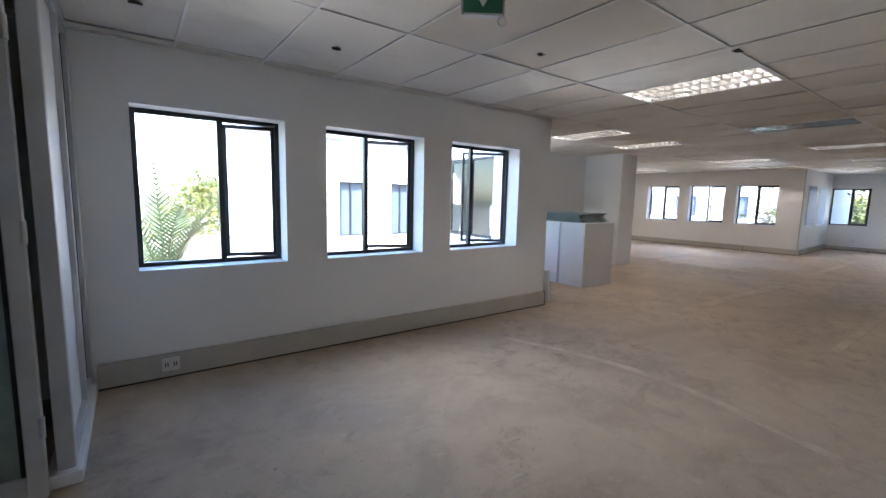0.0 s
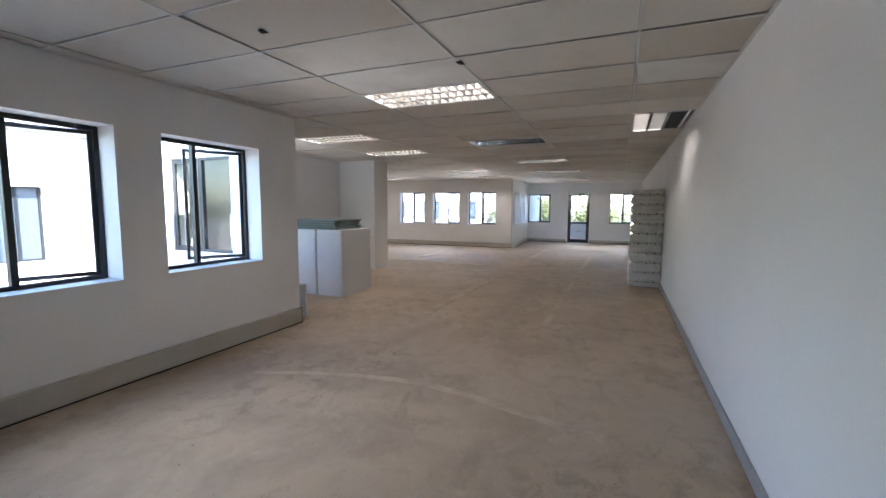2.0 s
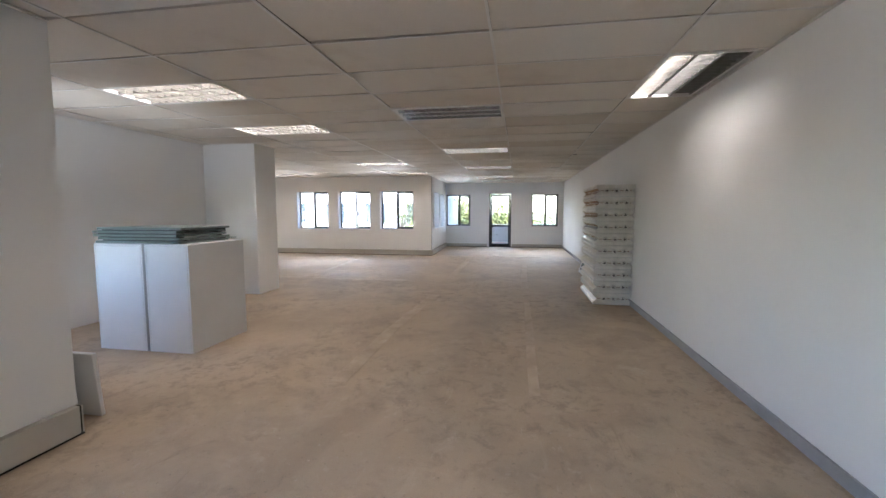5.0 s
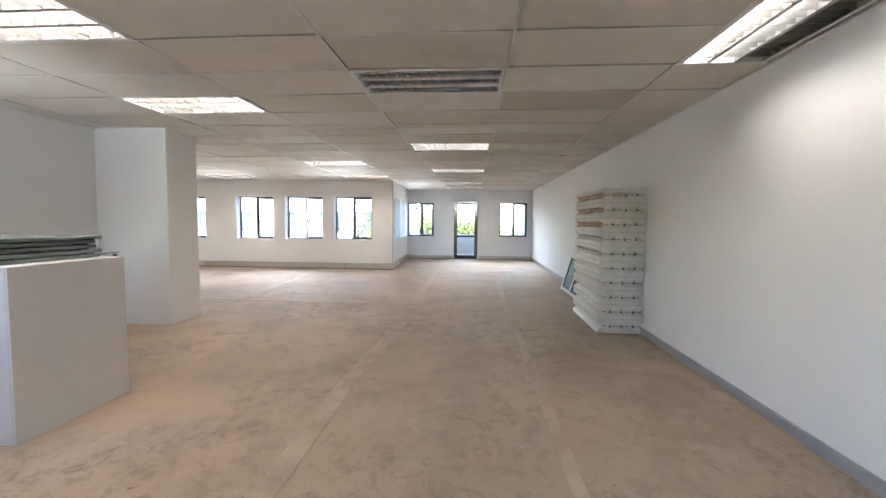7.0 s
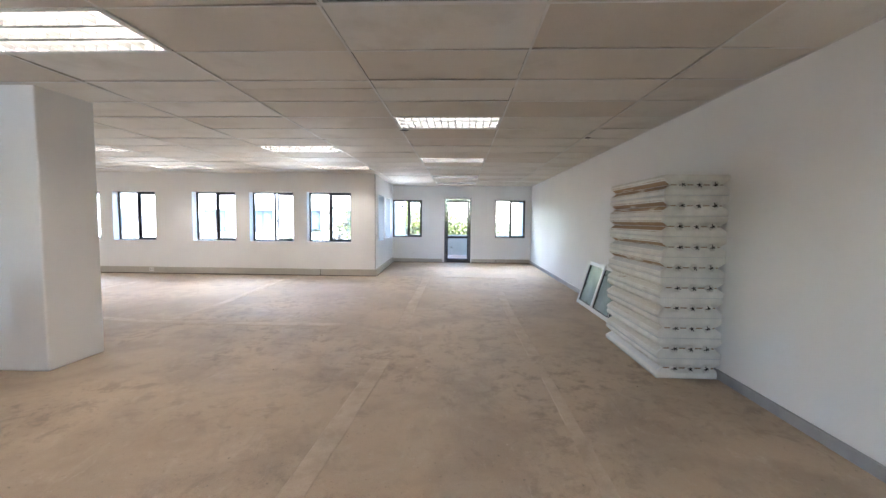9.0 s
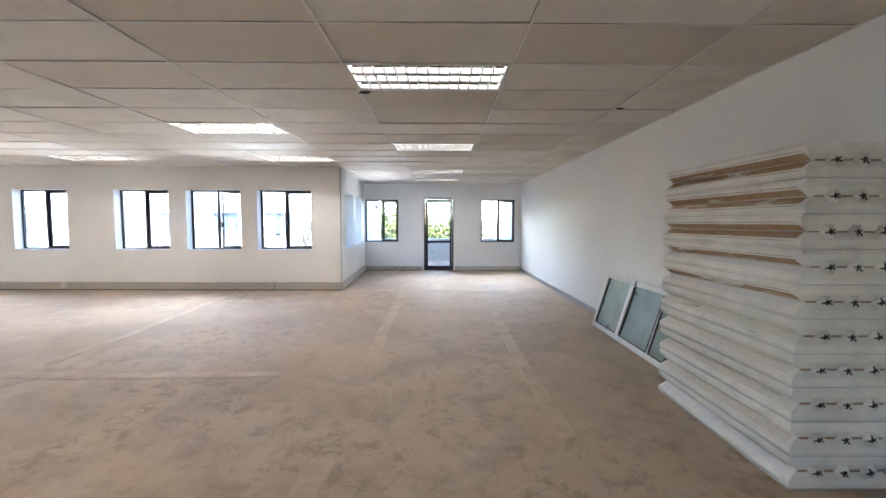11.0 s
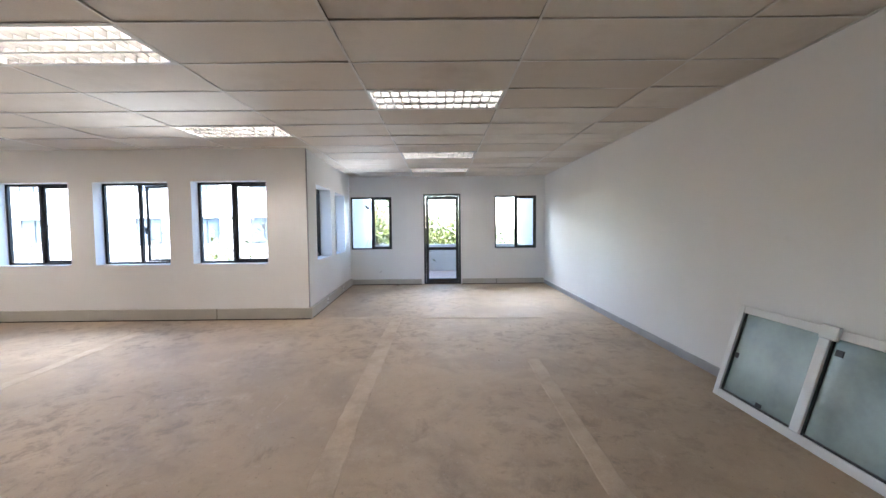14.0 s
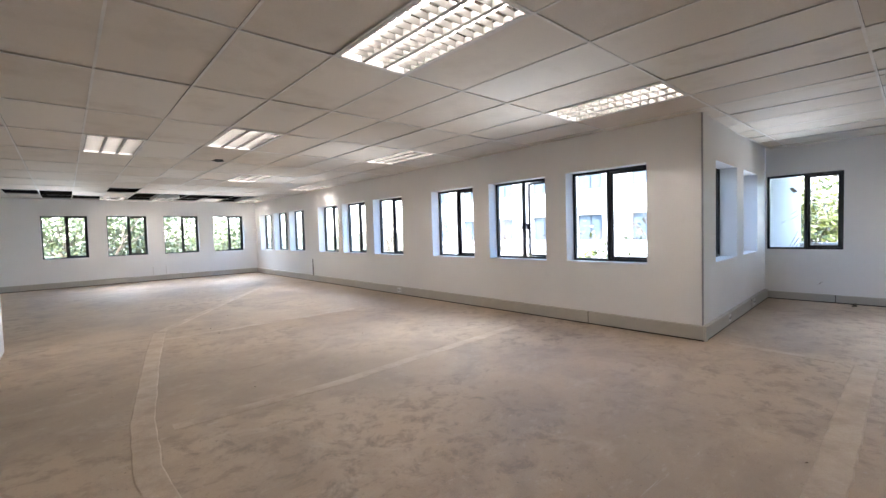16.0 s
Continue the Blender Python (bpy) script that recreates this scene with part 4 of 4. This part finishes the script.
structure("balcony_floor", bm, TILEFLOOR, "red-brown tiled balcony floor", "floor")
bm = bmesh.new()
box(bm, 23.3, -0.35, -0.029, 23.5, 4.29, 0.80)
structure("balcony_parapet", bm, FACADE, "white rendered balcony parapet", "parapet")
bm = bmesh.new()
box(bm, 20.205, 4.30, -0.029, 23.5, 4.50, 3.0)
box(bm, 20.205, -0.62, -0.029, 23.5, -0.36, 3.0)
structure("balcony_cheek", bm, FACADE, "white rendered balcony side wall", "wall")


def building(name, x0, y0, x1, y1, h, face, cols, rows, label, win_w=1.1, win_h=1.5, first=1.2, pitch=3.0):
    """A white rendered block with a parapet roof and real recessed windows on the face towards the room."""
    b = thing(name, label, "building", "", "", pose(0, 0, GROUND))
    length = (x1 - x0) if face == "-y" else (y1 - y0)
    holes = []
    for r in range(rows):
        for c in range(cols):
            s = (c + 0.5) * length / cols - win_w / 2
            holes.append((s, s + win_w, first + r * pitch, first + r * pitch + win_h))
    m = pose(x0, y0, 0) if face == "-y" else pose(x0, y1, 0, 0, 0, -90)
    bm = wall_mesh(length, h, 0.3, holes)
    bmesh.ops.transform(bm, matrix=m, verts=bm.verts)
    part("wall", bm, FACADE, b)
    bm = bmesh.new()
    if face == "-y":
        box(bm, x0, y0 + 0.302, 0, x1, y1, h)
    else:
        box(bm, x0 + 0.302, y0, 0, x1, y1, h)
    part("body", bm, FACADE, b)
    bm = bmesh.new()
    box(bm, x0 - 0.35, y0 - 0.35, h + 0.002, x1 + 0.35, y1 + 0.35, h + 0.35, 0.03)
    part("roof", bm, ROOFM, b)
    for k, (a, c, z0, z1) in enumerate(holes):
        bm = bmesh.new()
        box(bm, a, 0.20, z0, c, 0.24, z1, m=m)
        w = part("window", bm, FARGLASS, b)
        bm = bmesh.new()
        for q in (a + 0.02, (a + c) / 2, c - 0.02):
            box(bm, q - 0.02, 0.16, z0, q + 0.02, 0.199, z1, m=m)
        for q in (z0 + 0.02, z1 - 0.02):
            box(bm, a, 0.165, q - 0.02, c, 0.198, q + 0.02, m=m)
        part("frame", bm, BLACK, w)
    return b


building("annex", 2.95, 10.5, 8.9, 14.5, 6.4, "-y", 4, 2, "white rendered annex with dark windows in sunlight", 0.75, 1.4, 1.0, 3.0)
building("office_block", 34.0, 4.0, 46.0, 30.0, 9.6, "-x", 8, 3, "white office block across the yard", 1.6, 1.5, 1.1, 3.0)
bm = bmesh.new()
box(bm, 0.0, 0.0, 0, 0.62, 1.0, 4.75, 0.02)
t = tagged(part("plant_box", bm, FACADE), "white rendered block standing beside the annex", "building")
t.matrix_world = pose(1.98, 8.1, GROUND)


def tree(name, x, y, h, spread, leaves, mat, seed, label, leaf=0.16, base=GROUND, bare=False):
    r = random.Random(seed)
    t = thing(name, label, "tree", "", "", pose(x, y, base))
    bm = bmesh.new()
    tips = []

    def grow(p, d, length, rad, level):
        q = p + d * length
        tube(bm, p, q, rad, rad * 0.62, 7 if level < 2 else 4, False)
        tips.append((q, level))
        if level >= (4 if bare else 3):
            return
        for _ in range(r.choice((3, 4)) if level else 5):
            nd = (d + Vector((r.gauss(0, 0.55), r.gauss(0, 0.55), r.gauss(0.12, 0.3)))).normalized()
            grow(p + d * length * r.uniform(0.6, 1.0), nd, length * r.uniform(0.55, 0.8), rad * 0.5, level + 1)

    grow(Vector((0, 0, 0)), Vector((r.gauss(0, 0.05), r.gauss(0, 0.05), 1)).normalized(), h * 0.42, 0.035 * h / 2, 0)
    part("trunk", bm, BARK if not bare else TWIG, t)
    if leaves:
        ends = [q for q, l in tips if l >= 2]
        verts, faces = [], []
        for k in range(leaves):
            c = r.choice(ends) + Vector((r.gauss(0, spread), r.gauss(0, spread), r.gauss(0, spread * 0.8)))
            u = Vector((r.gauss(0, 1), r.gauss(0, 1), r.gauss(0, 0.6))).normalized()
            w = u.cross(Vector((r.gauss(0, 1), r.gauss(0, 1), r.gauss(0, 1)))).normalized()
            s = leaf * r.uniform(0.6, 1.3)
            i = len(verts)
            verts += [c - u * s, c + w * s * 0.45, c + u * s, c - w * s * 0.45]
            faces.append((i, i + 1, i + 2, i + 3))
        me = bpy.data.meshes.new("crown")
        me.from_pydata(verts, [], faces)
        me.materials.append(mat)
        c = new("crown", me)
        c.parent = t
    return t


def palm(x, y, base, seed):
    r = random.Random(seed)
    t = thing("palm", "large feathery palm below the window", "palm", "", "", pose(x, y, base))
    bm = bmesh.new()
    tube(bm, (0, 0, 0), (0, 0, 3.5), 0.30, 0.24, 12)
    part("trunk", bm, BARK, t)
    for k in range(26):
        az = k * 2.399
        el = radians(r.uniform(15, 80))
        L = r.uniform(1.7, 2.3)
        bm = bmesh.new()
        p = Vector((0, 0, 3.5))
        d = Vector((math.cos(az) * math.cos(el), math.sin(az) * math.cos(el), math.sin(el)))
        prev = p
        n = 26
        for s in range(1, n + 1):
            d = (d + Vector((0, 0, -0.045))).normalized()
            q = prev + d * L / n
            tube(bm, prev, q, 0.014 * (1 - s / n) + 0.003, n=4, caps=False)
            side_ = d.cross(Vector((0, 0, 1))).normalized()
            ll = 0.42 * math.sin(math.pi * (0.12 + 0.85 * s / n))
            for sg in (-1, 1):
                e = q + (side_ * sg * 0.8 + d * 0.75 + Vector((0, 0, 0.12))).normalized() * ll
                w = d * 0.026
                vs = [bm.verts.new(v) for v in (q - w, q + w, e)]
                bm.faces.new(vs)
            prev = q
        part("frond", bm, FROND, t)
    return t


palm(0.95, 8.3, GROUND - 0.05, 5)
tree("broadleaf_tree", 4.25, 16.5, 6.8, 0.34, 5200, LEAFY, 11, "yellow-green broadleaf tree behind the annex", 0.10)
tree("broadleaf_tree", -4.5, 20, 6.5, 0.6, 4200, LEAF, 12, "green broadleaf tree on the lawn", 0.16)
for k, (x, y, h) in enumerate(((-9, 24, 6.0), (-2.5, 27, 6.5), (2.5, 30, 6.2), (-6, 34, 7.0), (-14, 36, 8))):
    tree("bare_tree", x, y, h, 0.4, 500, TWIG, 30 + k, "bare winter tree with fine twigs", 0.10, GROUND, True)
for k, (x, y, h) in enumerate(((9.0, 26.5, 8.2), (11.8, 24.8, 7.6), (14.0, 28.0, 6.6), (6.5, 28.0, 8.0), (16.5, 27.0, 6.4))):
    tree("broadleaf_tree", x, y, h, 0.62, 4000, LEAF, 50 + k, "green broadleaf tree behind the building", 0.095)
for k, (x, y, h) in enumerate(((21.5, 6.2, 5.6), (22.5, 10.5, 5.4), (21.8, 14.2, 6.6), (22.6, 18.2, 6.8))):
    tree("bare_tree", x, y, h, 0.35, 260, TWIG, 70 + k, "bare tree with thin branches in the yard", 0.09, GROUND, True)
tree("yellow_shrub", 21.0, 8.6, 4.4, 0.35, 2600, LEAFY, 81, "small yellow-green tree in the yard", 0.10)
for k, (x, y, h) in enumerate(((26.6, 3.6, 6.0), (26.9, 5.6, 6.3), (27.2, 1.9, 5.2))):
    tree("broadleaf_tree", x, y, h, 0.5, 5600, LEAFY, 90 + k, "sunlit yellow-green tree beyond the balcony", 0.085)
